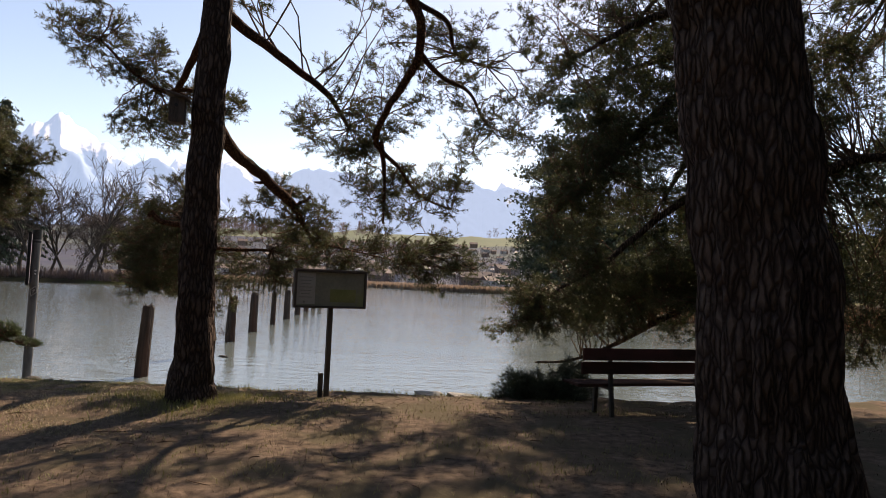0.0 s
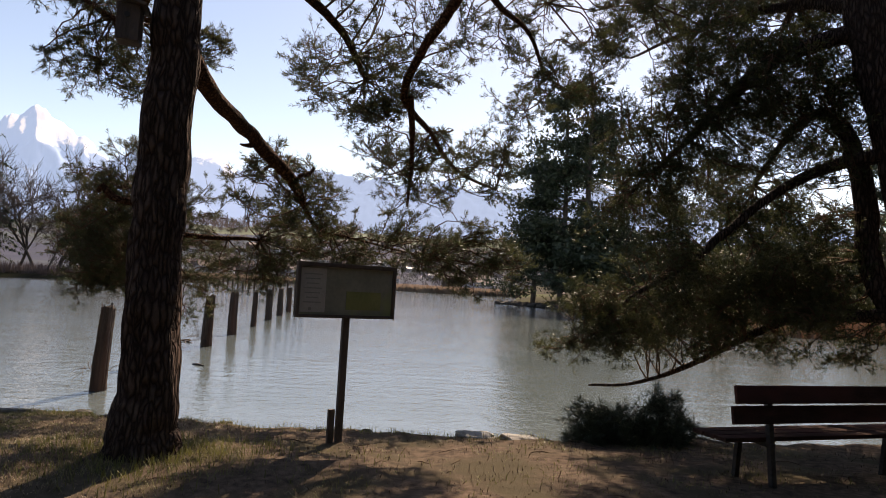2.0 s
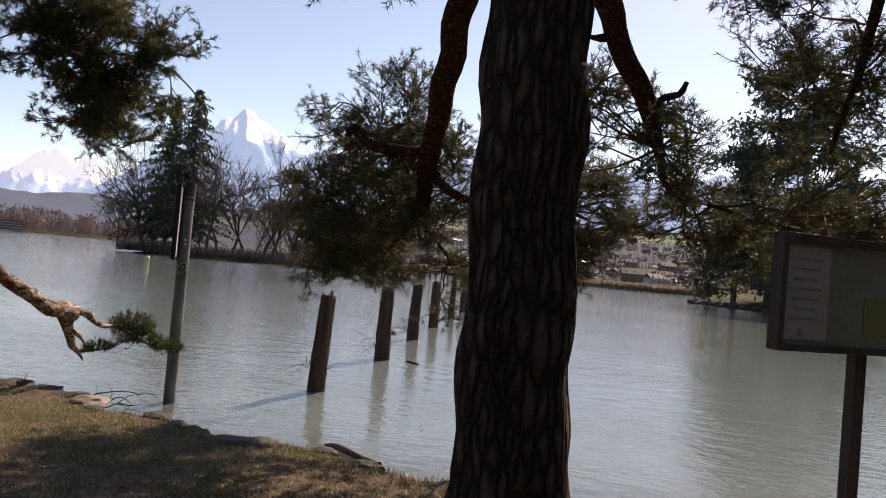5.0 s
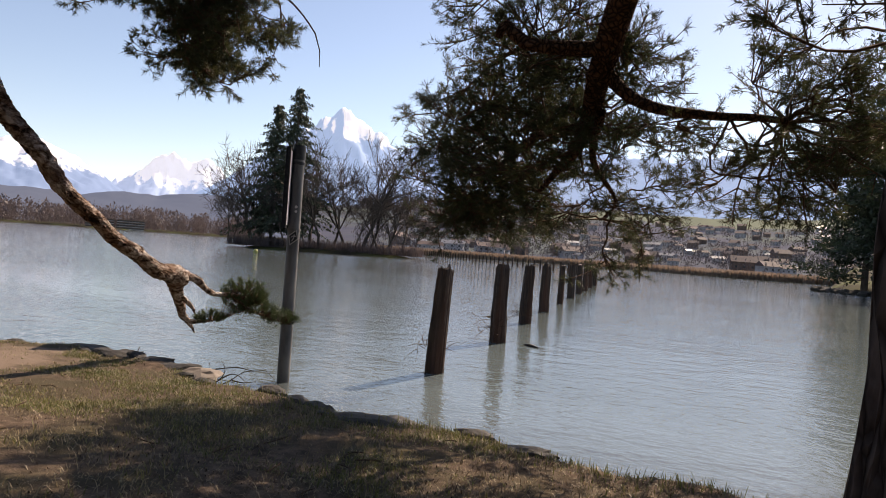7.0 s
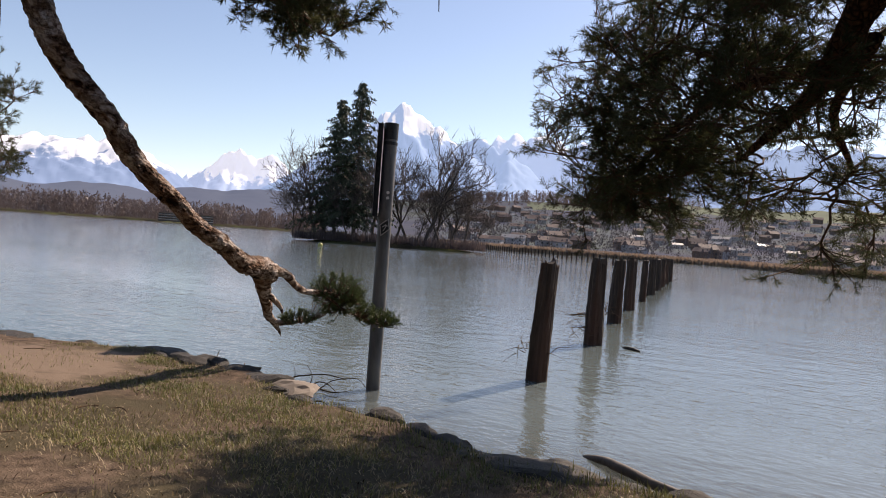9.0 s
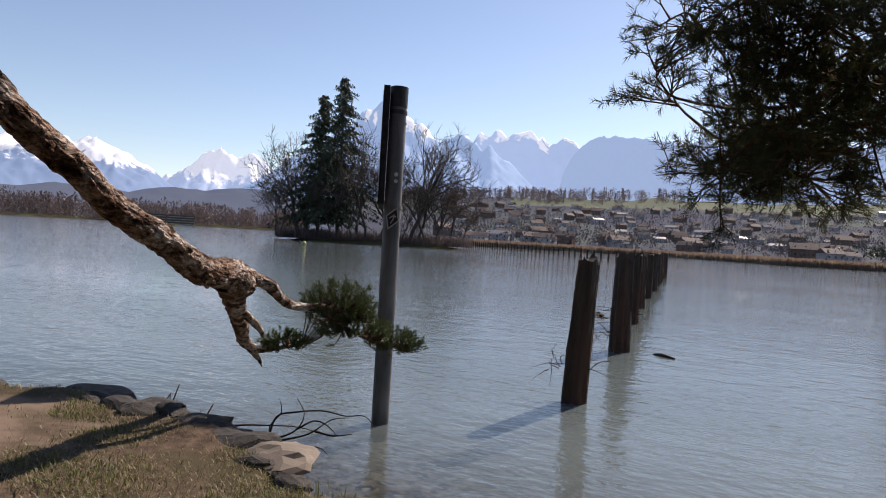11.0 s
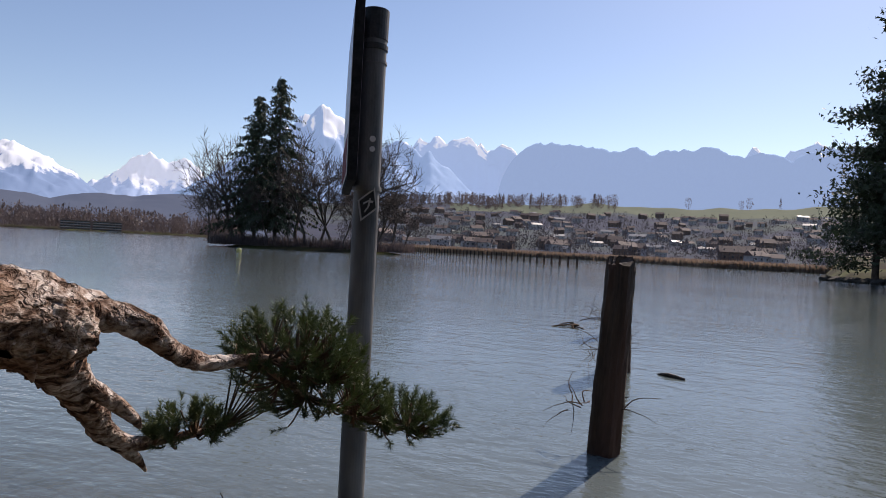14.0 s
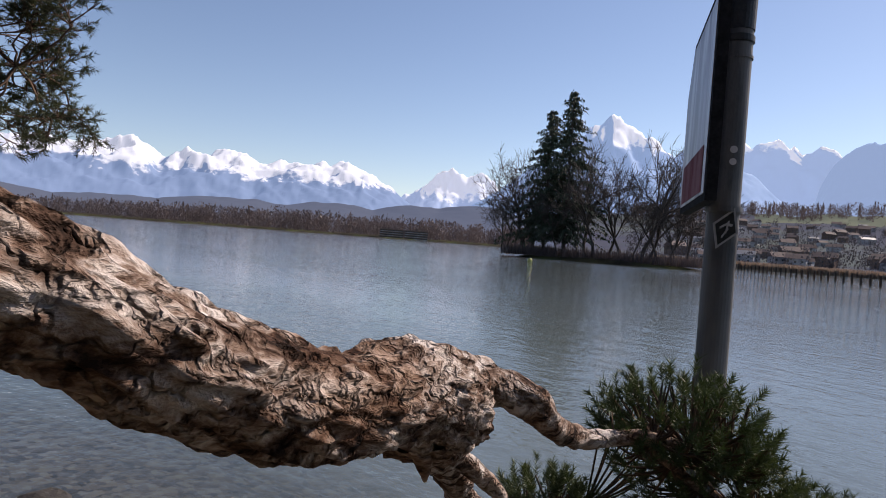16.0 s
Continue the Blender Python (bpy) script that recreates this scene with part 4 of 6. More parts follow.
sp = spruce("spruce", 4, 37.0, 10.2, "tall dark spruce in the middle of an island", 74)
sp.matrix_basis = pose(*on_island(-8.6, 0))
sp2 = spruce("spruce", 5, 33, 9.0, "dark spruce beside a taller one on an island", 66)
sp2.matrix_basis = pose(*on_island(-13.2, 1.5))
bt = [bare_tree("bare_tree", 21, 20, "bare spreading tree on a wooded island"), bare_tree("bare_tree", 22, 17, "slender bare tree on a wooded island"), bare_tree("bare_tree", 23, 14, "leaning bare tree at an island's edge")]
place = [(8, -1, 1.15, 0, 0), (4.0, 2, 1.1, 1, 40), (-2.2, -2, 1.1, 1, 90), (-17, 0, 1.0, 0, 130), (-21, 0, 0.8, 2, 200), (-15, 3, 1.1, 1, 20), (12, 1, 0.95, 1, 10), (-4, 3, 1.1, 0, 70), (1, 3, 1.05, 1, 160), (-19, 3, 0.9, 1, 220), (10, 3, 0.95, 0, 300), (-10, -4, 0.85, 2, 80),
         (15, 0, 0.8, 2, 100), (-22.5, 1, 0.7, 2, 170), (6.5, -3, 0.8, 2, 250), (-5, -4, 0.7, 1, 330), (18, 1, 0.7, 0, 60), (20.5, 0, 0.6, 2, 280), (14, 3, 0.8, 1, 190)]
used = set()
for u, v, k, kind, rz in place:
    m = pose(*on_island(u, v), 0, 0, rz) @ Matrix.Scale(k * 1.75, 4)
    if kind not in used:
        used.add(kind)
        bt[kind].matrix_basis = m
    else:
        c = copy_thing(bt[kind], pose(0, 0, 0))
        c.matrix_basis = m
reeds("island_scrub", "bare brown scrub under the island's trees", 9, 6000, lambda g: (*on_island(g.uniform(-22, 22), g.uniform(-6, 5))[:2], 0.5), 2.6, WOODS, 0.05)

# far row of piles from the island to the reed shore
pile = bmesh.new()
bmesh.ops.create_cone(pile, cap_ends=True, segments=8, radius1=0.22, radius2=0.19, depth=3.0, matrix=pose(0, 0, 0.3))
pile_ob = tagged(part("mooring_post", pile, POST_WOOD), "old dark timber pile in a long row across the lake", "pile", "far row of posts")
pa, pb = polar(-31.0, 300), polar(-15.6, 118)
for k in range(52):
    t = k / 51
    m = pose(pa[0] + (pb[0] - pa[0]) * t, pa[1] + (pb[1] - pa[1]) * t, 0, 0, 0, k * 37)
    if k == 0:
        pile_ob.matrix_basis = m
    else:
        copy_thing(pile_ob, m)

BUOY_AT = pose(*polar(-44.3, 103), 0)
by = empty("buoy", *polar(-44.3, 103), 0)
b = bmesh.new()
bmesh.ops.create_uvsphere(b, u_segments=20, v_segments=12, radius=0.4, matrix=BUOY_AT @ pose(0, 0, 0.18))
part("float", b, BUOY, by, "", True)
b = bmesh.new()
bmesh.ops.create_cone(b, cap_ends=True, segments=12, radius1=0.11, radius2=0.07, depth=0.22, matrix=BUOY_AT @ pose(0, 0, 0.66))
part("ring_post", b, IRON, by)
tagged(by, "yellow and white mooring buoy afloat on the lake", "buoy")

# right-hand spit with pines, rocks and reeds
def spit():
    n, m = 46, 10
    v = np.zeros((n, m, 3))
    for i, t in enumerate(np.linspace(0, 1, n)):
        a = 3.4 + 62 * t
        d0 = 131 - 64 * min(1, t * 2.0) ** 0.8 + 3 * math.sin(t * 25)
        for j, s in enumerate(np.linspace(0, 1, m)):
            d = d0 + s**1.5 * (300 - d0)
            v[i, j] = (*polar(a, d), -0.6 + 2.2 * min(1, s * 6) + 6 * s**2)
        if i == 0:
            v[i, :, 2] = -0.8
    i, j = np.meshgrid(np.arange(n - 1), np.arange(m - 1), indexing="ij")
    f = np.stack([i * m + j, (i + 1) * m + j, (i + 1) * m + j + 1, i * m + j + 1], -1).reshape(-1, 4)
    tagged(part_np("spit_ground", v.reshape(-1, 3), f, SPIT, None, "", True), "low shore with brown turf and rocks", "shore", kind="structure")


spit()
fp = [far_pine("pine_tree", 31, 30, "tall dark pine with open crown on a rocky spit"), far_pine("pine_tree", 32, 24, "dark pine with layered crown on a far shore")]
for k, (a, d, s, kind, rz) in enumerate([(8.7, 125, 1.5, 0, 0), (6.2, 128, 1.3, 1, 50), (11.0, 122, 1.7, 1, 120), (14, 140, 0.9, 0, 200), (18, 120, 0.9, 1, 10), (22, 125, 1.0, 0, 90), (27, 120, 0.9, 1, 160), (34, 116, 1.0, 0, 240)]):
    m = pose(*polar(a, d), 1.0, 0, 0, rz) @ Matrix.Scale(s, 4)
    if k < 2:
        fp[kind].matrix_basis = m
    else:
        copy_thing(fp[kind], pose(0, 0, 0)).matrix_basis = m
for k, (a, d, s, rz) in enumerate([(7.5, 170, 0.9, 0), (11, 170, 0.9, 80), (16, 150, 0.9, 140), (20, 150, 1.0, 210), (25, 140, 0.9, 290), (29.5, 135, 1.0, 30), (35, 130, 1.0, 100), (40, 125, 1.0, 160)]):
    copy_thing(bt[k % 2], pose(0, 0, 0)).matrix_basis = pose(*polar(a, d), 1.0, 0, 0, rz) @ Matrix.Scale(s, 4)
spots = []
for _ in range(260):
    a = rng.uniform(9, 50)
    d = rng.uniform(150, 260)
    spots.append((*polar(a, d), 1.5, rng.uniform(10, 20)))
scatter_woods("spit_woods", "dark mixed woods on the land beyond a bay", 14, spots, NEEDLE_FAR, 190, 0.4, 0.03)
reeds("bay_reeds", "russet dry reeds at the edge of a bay", 13, 5000, lambda g: (*polar(g.uniform(19, 40), g.uniform(70, 82)), 0.0), 2.6, REED_RED, 0.09)


def rock(name, seed, size, label, mat=None):
    b = bmesh.new()
    cuts = [noise.noise_vector(Vector((seed * 3.7, k * 5.3, 1.1))).normalized() for k in range(14)]
    bmesh.ops.create_icosphere(b, subdivisions=3, radius=1.0)
    for v in b.verts:
        q = v.co * 1.2 + Vector((seed * 7.1, 0, 0))
        k = 1 + 0.38 * noise.noise(q) + 0.26 * noise.noise(q * 2.6) - 0.16 * abs(noise.noise(q * 5)) + 0.07 * noise.noise(q * 11) + 0.03 * noise.noise(q * 25)
        for c in cuts:
            k = min(k, 0.78 / max(0.05, v.co.dot(c)) * (1 + 0.05 * noise.noise(q * 5)))
        v.co = Vector((v.co.x * size[0] * k, v.co.y * size[1] * k, v.co.z * size[2] * k * (1 + 0.10 * noise.noise(q * 6))))
    return tagged(part(name, b, mat or ROCK), label, "rock", "rocks along the shore")


spit_rock = rock("rock", 3, (1.6, 1.1, 0.8), "grey boulder at the tip of a far spit")
for k in range(16):
    m = pose(*polar(3.3 + 0.5 * k, 129 - 1.2 * k + 1.5 * math.sin(k * 3)), 0.1, 0, 0, k * 77)
    if k == 0:
        spit_rock.matrix_basis = m
    else:
        copy_thing(spit_rock, m)

# ---- the bank: pines ----
def limb(rows, mat, parent, name="limb", sides=12, step=0.12, relief=0.12, label="", seed=0, grain=(6.0, 1.2)):
    return part_np(name, *tube(rows, sides, step, relief, grain, seed), mat, parent, label, True)


def along(rows, a=0.5, n=9):
    s = spline(rows, 0.2)[:, :3]
    return s[np.linspace(int(len(s) * a), len(s) - 1, n).astype(int)]


# pine beside the notice board
o = empty("pine_tree", -2.88, 7.3, 1.38)
limb([(-2.9, 7.3, 1.15, 0.40), (-2.9, 7.3, 1.5, 0.31), (-2.9, 7.3, 2.2, 0.25), (-2.92, 7.3, 4.0, 0.222), (-2.9, 7.32, 6.5, 0.20), (-2.8, 7.4, 9.5, 0.17), (-2.7, 7.6, 12.0, 0.08)], BARK, o, "trunk", 40, 0.07, 0.16, seed=3, grain=(9, 0.9))
right_limb = [(-2.88, 7.3, 5.3, 0.12), (-2.85, 7.6, 5.13, 0.10), (-2.85, 8.4, 4.92, 0.092), (-2.82, 9.3, 4.75, 0.088), (-2.6, 10.1, 4.39, 0.078), (-2.5, 10.4, 4.1, 0.05), (-2.4, 10.8, 3.8, 0.026), (-2.0, 11.2, 3.72, 0.02), (-1.4, 11.5, 3.6, 0.016), (-0.9, 11.7, 3.5, 0.012)]
left_limb = [(-2.95, 7.4, 6.3, 0.13), (-3.5, 8.4, 5.55, 0.12), (-4.1, 9.4, 4.8, 0.11), (-4.52, 10.15, 4.15, 0.105), (-4.72, 10.55, 3.85, 0.095), (-4.92, 11.0, 3.58, 0.075), (-5.18, 11.22, 3.28, 0.045), (-5.5, 11.5, 3.05, 0.015)]
side_a = [(-4.92, 11.0, 3.58, 0.05), (-5.5, 11.35, 3.55, 0.038), (-6.1, 11.9, 3.35, 0.03), (-6.5, 12.4, 3.1, 0.016), (-6.7, 12.65, 2.9, 0.006)]
side_b = [(-4.6, 10.3, 4.0, 0.05), (-5.1, 10.7, 4.15, 0.035), (-5.6, 11.1, 4.35, 0.025), (-6.1, 11.3, 4.2, 0.01)]
side_c = [(-4.7, 10.6, 3.6, 0.04), (-4.9, 11.2, 3.3, 0.03), (-4.8, 11.7, 3.0, 0.015), (-5.0, 12.0, 2.85, 0.006)]
stub = [(-4.6, 10.3, 4.0, 0.06), (-4.85, 10.2, 3.98, 0.055), (-5.2, 10.15, 4.06, 0.05), (-5.35, 10.15, 4.2, 0.045), (-5.42, 10.15, 4.1, 0.03)]
cross = [(-4.68, 10.5, 3.9, 0.055), (-4.3, 10.5, 3.6, 0.045), (-3.4, 11.2, 3.6, 0.025)]
snag = [(-2.58, 10.12, 4.36, 0.035), (-2.48, 10.12, 4.47, 0.03), (-2.36, 10.12, 4.5, 0.026), (-2.31, 10.12, 4.6, 0.018)]
spike = [(-2.8, 9.3, 4.72, 0.045), (-2.92, 9.27, 4.68, 0.03), (-3.02, 9.25, 4.69, 0.01)]
s_limb = [(-2.85, 7.4, 8.8, 0.13), (-1.3, 7.8, 8.4, 0.11), (-0.25, 8.3, 7.4, 0.075), (-0.2, 8.65, 6.65, 0.066), (-0.75, 9.3, 6.05, 0.058), (-1.05, 9.75, 5.6, 0.052), (-1.0, 10.1, 5.42, 0.046), (-0.75, 10.4, 5.2, 0.038), (-0.4, 10.7, 4.75, 0.028), (0.2, 10.9, 4.5, 0.018)]
s_side = [(-1.0, 9.9, 5.55, 0.05), (-1.0, 10.4, 4.9, 0.035), (-1.1, 10.9, 4.2, 0.02)]
s_fork = [(-0.2, 8.6, 6.75, 0.05), (0.1, 9.1, 6.5, 0.04), (0.55, 9.9, 6.45, 0.03), (0.8, 10.3, 6.05, 0.02), (1.2, 10.6, 5.9, 0.01)]
s_top = [(-0.25, 8.3, 7.4, 0.05), (0.2, 9.0, 7.35, 0.04), (0.3, 9.8, 7.1, 0.03), (0.8, 10.4, 7.1, 0.015)]
upper = [(-2.9, 7.3, 6.9, 0.09), (-2.4, 8.6, 6.6, 0.07), (-1.9, 9.6, 6.3, 0.05), (-1.7, 10.3, 5.9, 0.03)]
upper_left = [(-2.95, 7.3, 6.8, 0.08), (-3.8, 8.4, 6.45, 0.06), (-4.6, 9.2, 6.2, 0.045), (-5.2, 9.0, 6.5, 0.03), (-5.7, 8.8, 7.0, 0.015)]
for k, rows in enumerate((right_limb, left_limb, side_a, side_b, side_c, stub, cross, snag, spike, s_limb, s_side, s_fork, s_top, upper, upper_left)):
    limb(rows, BARK_RED, o, seed=k * 5)
rng = np.random.default_rng(41)
PADS = [
    pad(rng, np.vstack([along(left_limb, 0.4), along(side_b, 0.1), along(side_a, 0.1, 5)]), (-5.2, 10.9, 3.8), (1.2, 1.1, 1.05), 165),
    pad(rng, np.vstack([along(side_b, 0.1), along(left_limb, 0.3, 5)]), (-4.9, 10.9, 4.35), (0.9, 0.9, 0.65), 65),
    pad(rng, np.vstack([along(side_a, 0.2), along(left_limb, 0.8, 4)]), (-6.4, 12.1, 3.45), (0.95, 0.9, 0.85), 205),
    pad(rng, along(side_a, 0.5), (-6.3, 12.3, 2.85), (0.7, 0.6, 0.45), 85),
    pad(rng, np.vstack([along(side_b, 0.3), along(side_a, 0.2, 4)]), (-5.7, 11.8, 4.05), (0.7, 0.7, 0.5), 95),
    pad(rng, along(side_c, 0.2), (-4.85, 11.9, 2.75), (0.7, 0.7, 0.5), 45),
    pad(rng, along(cross, 0.3), (-3.4, 11.6, 3.5), (1.1, 1.0, 0.8), 130),
    pad(rng, along(right_limb, 0.3), (-2.9, 10.7, 4.5), (0.8, 0.9, 0.5), 70),
    pad(rng, along(upper_left, 0.3), (-5.6, 8.8, 7.0), (1.1, 1.0, 0.6), 110),
    pad(rng, along(right_limb, 0.5), (-1.8, 11.3, 3.75), (1.5, 1.1, 0.62), 130),
    pad(rng, along(right_limb, 0.7), (-0.3, 11.9, 3.5), (1.3, 0.9, 0.6), 130),
    pad(rng, along(upper, 0.3), (-1.6, 10.2, 6.1), (1.3, 1.1, 0.9), 150),
    pad(rng, along(upper_left, 0.3), (-4.6, 9.6, 5.9), (1.2, 1.0, 0.8), 140),
    pad(rng, np.vstack([along(s_limb, 0.2), along(s_top, 0.2)]), (0.55, 10.2, 7.0), (1.7, 1.0, 0.95), 150),
    pad(rng, along(s_fork, 0.4), (0.9, 10.6, 5.9), (1.0, 0.8, 0.6), 70),
    pad(rng, along(s_limb, 0.6), (-0.4, 10.7, 4.75), (1.1, 0.8, 0.6), 90),
    pad(rng, along(s_side, 0.3), (-1.3, 10.6, 5.0), (0.6, 0.7, 0.6), 45),
    # high crown, mostly out of view, added to shade the ground
    pad(rng, along(upper, 0.3), (-2.9, 9.5, 8.6), (2.8, 2.0, 1.1), 70),
    pad(rng, np.array([(-2.75, 7.5, 9.5), (-2.7, 7.6, 11.5)]), (-2.6, 8.0, 11.2), (2.8, 2.6, 1.6), 70),
]
foliage("needles", o, rng, PADS[:7], 20, width=0.0050, needle=0.052)
foliage("needles", o, rng, PADS[7:-2], 10, width=0.0088)
foliage("needles", o, rng, PADS[-2:], 10, width=0.012, needle=0.085)
tagged(o, "tall pine with dark furrowed trunk and drooping boughs", "pine tree")

bh = empty("bird_house", -3.22, 7.05, 5.05, 20)
b = bmesh.new()
box(b, (0.2, 0.2, 0.34), pose(-3.22, 7.05, 5.3, 0, 0, 20), 0.01)
part("body", b, DARK_WOOD, bh)
b = bmesh.new()
box(b, (0.32, 0.32, 0.03), pose(-3.22, 7.05, 5.5, 0, 14, 20), 0.008)
part("roof", b, DARK_WOOD, bh)
b = bmesh.new()
bmesh.ops.create_cone(b, cap_ends=True, segments=16, radius1=0.025, radius2=0.025, depth=0.012, matrix=pose(-3.19, 6.95, 5.36, 90, 0, 20))
part("entrance", b, BLACK, bh)
tagged(bh, "small dark wooden nesting box fixed to a pine trunk", "bird house")

# broad pine close to the path
o = empty("pine_tree", 3.26, 3.67, 1.45)
limb([(3.37, 3.66, 1.2, 0.60), (3.36, 3.66, 1.6, 0.53), (3.32, 3.66, 2.3, 0.485), (3.16, 3.67, 4.0, 0.445), (2.94, 3.7, 5.5, 0.425), (2.75, 3.75, 8, 0.39), (2.5, 3.8, 13, 0.25)], BARK, o, "trunk", 72, 0.07, 0.14, seed=11, grain=(9, 0.8))
rng = np.random.default_rng(42)
big_limb = [(2.75, 3.72, 8.0, 0.16), (5.0, 6.5, 8.2, 0.12), (6.6, 8.4, 7.6, 0.07)]
limb(big_limb, BARK_RED, o)
big_limb2 = [(2.7, 3.75, 9.0, 0.16), (2.0, 6.5, 9.6, 0.12), (0.8, 8.4, 9.4, 0.07)]
limb(big_limb2, BARK_RED, o)
# overhead foliage, mostly out of view, put here for shade
foliage("needles", o, rng, [pad(rng, along(big_limb, 0.3), (6.6, 8.8, 6.6), (1.7, 1.7, 1.2), 170), pad(rng, along(big_limb2, 0.3), (1.0, 8.0, 9.6), (2.4, 2.0, 1.0), 170),
                            pad(rng, np.array([(3.3, 4.8, 11), (3.3, 4.8, 13)]), (3.2, 5.2, 12.5), (3.2, 3.0, 1.6), 100)], 9, width=0.012)
tagged(o, "old pine with very thick furrowed grey-brown trunk", "pine tree")

# leaning pine behind the bench
o = empty("pine_tree", 6.4, 10.9, 1.25)
limb([(6.45, 10.9, 0.9, 0.52), (6.4, 10.9, 1.5, 0.43), (6.35, 10.95, 3.5, 0.38), (5.95, 11.1, 5.3, 0.33), (5.55, 11.3, 7.4, 0.29), (5.3, 11.5, 9.5, 0.22), (5.1, 11.7, 12.5, 0.1)], BARK, o, "trunk", 32, 0.1, 0.14, seed=23)
l1 = [(5.6, 11.3, 7.2, 0.15), (4.5, 11.8, 6.95, 0.12), (3.7, 11.9, 6.15, 0.08), (2.9, 11.6, 5.3, 0.05), (2.2, 11.2, 4.6, 0.025)]
l2 = [(6.3, 11.1, 2.6, 0.2), (5.85, 11.6, 3.6, 0.17), (5.7, 11.7, 5.1, 0.15), (5.35, 11.9, 6.05, 0.10), (4.9, 12.1, 5.9, 0.06), (4.4, 12.4, 5.0, 0.03)]
l3 = [(6.2, 11.1, 3.0, 0.12), (5.5, 11.8, 2.95, 0.09), (4.9, 12.05, 2.85, 0.075), (4.3, 12.3, 2.5, 0.06), (3.6, 12.5, 2.05, 0.045), (2.7, 12.7, 1.62, 0.03), (1.95, 12.9, 1.5, 0.02)]
l4 = [(5.9, 11.1, 5.4, 0.12), (4.6, 11.5, 4.9, 0.08), (3.2, 11.3, 3.7, 0.05), (2.3, 11.1, 3.1, 0.03), (1.6, 11.0, 2.5, 0.015)]
l5 = [(5.4, 11.4, 8.6, 0.12), (4.0, 11.8, 8.6, 0.08), (2.4, 11.4, 7.6, 0.03)]
l6 = [(6.1, 11.0, 5.0, 0.12), (7.6, 10.6, 5.6, 0.08), (9.0, 10.4, 5.0, 0.05)]
# l7 to l9 carry crown pads added to shade the bank
l7 = [(5.5, 11.35, 7.6, 0.13), (4.9, 12.8, 8.2, 0.09), (3.8, 14.2, 8.3, 0.05), (2.8, 14.9, 8.0, 0.02)]
l8 = [(5.4, 11.4, 8.2, 0.12), (5.6, 13.2, 8.8, 0.08), (5.8, 15.0, 8.6, 0.03)]
l9 = [(5.25, 11.55, 9.8, 0.12), (4.8, 13.6, 10.2, 0.08), (4.0, 16.2, 9.9, 0.03)]
for k, rows in enumerate((l1, l2, l3, l4, l5, l6, l7, l8, l9)):
    limb(rows, BARK, o, seed=k * 3 + 50)
rng = np.random.default_rng(43)
PADS = [
    pad(rng, along(l1, 0.3), (3.1, 12.6, 5.5), (1.3, 1.1, 1.2), 130, lift=-0.08),
    pad(rng, along(l1, 0.2), (4.4, 12.2, 6.4), (1.3, 1.1, 1.3), 120, lift=-0.08),
    pad(rng, along(l2, 0.4), (4.6, 12.2, 4.7), (1.1, 1.0, 1.2), 120, lift=-0.08),
    pad(rng, along(l4, 0.3), (2.5, 11.1, 3.2), (0.9, 0.8, 0.7), 120, lift=-0.06),
    pad(rng, along(l4, 0.6), (1.6, 11.1, 2.5), (0.65, 0.6, 0.4), 90),
    pad(rng, along(l1, 0.3), (3.7, 11.3, 6.6), (1.2, 0.8, 1.0), 130, lift=-0.08),
    pad(rng, along(l1, 0.2), (4.5, 11.1, 5.6), (1.0, 0.8, 1.0), 120, lift=-0.08),
    pad(rng, along(l3, 0.2), (4.5, 11.2, 3.4), (1.0, 0.7, 0.7), 110, lift=-0.08),
    pad(rng, along(l3, 0.3), (3.6, 11.7, 3.2), (1.0, 0.7, 0.7), 100, lift=-0.08),
    pad(rng, along(l3, 0.3), (4.0, 12.6, 2.75), (1.2, 0.8, 0.55), 110, lift=-0.06),
    pad(rng, np.vstack([along(l1, 0.6), along(l4, 0.4)]), (2.5, 11.2, 4.4), (0.9, 0.8, 0.8), 120, lift=-0.08),
    pad(rng, along(l3, 0.2), (5.2, 12.4, 3.3), (1.1, 0.9, 0.8), 120, lift=-0.06),
    pad(rng, along(l1, 0.4), (2.7, 11.2, 5.6), (1.1, 0.8, 0.8), 140, lift=-0.06),
    pad(rng, np.vstack([along(l1, 0.2), along(l5, 0.4)]), (3.0, 11.4, 7.0), (1.3, 0.9, 0.8), 130),
    pad(rng, along(l1, 0.4), (2.9, 11.7, 5.1), (0.9, 0.8, 0.8), 60, lift=-0.06),
    pad(rng, np.vstack([along(l4, 0.3), along(l3, 0.4)]), (3.2, 11.8, 3.4), (0.9, 0.8, 0.7), 60, lift=-0.08),
    pad(rng, along(l3, 0.4), (3.1, 12.2, 2.55), (0.9, 0.7, 0.45), 90, lift=-0.06),
    pad(rng, along(l4, 0.6), (2.2, 11.2, 2.75), (0.7, 0.6, 0.45), 80),
    pad(rng, along(l6, 0.2), (7.2, 11.6, 6.5), (1.2, 1.2, 1.3), 130),
    pad(rng, along(l6, 0.3), (8.6, 10.6, 5.2), (1.6, 1.3, 1.5), 190),
    pad(rng, along(l6, 0.3), (9.0, 11.5, 3.0), (1.2, 1.0, 0.9), 90),
]
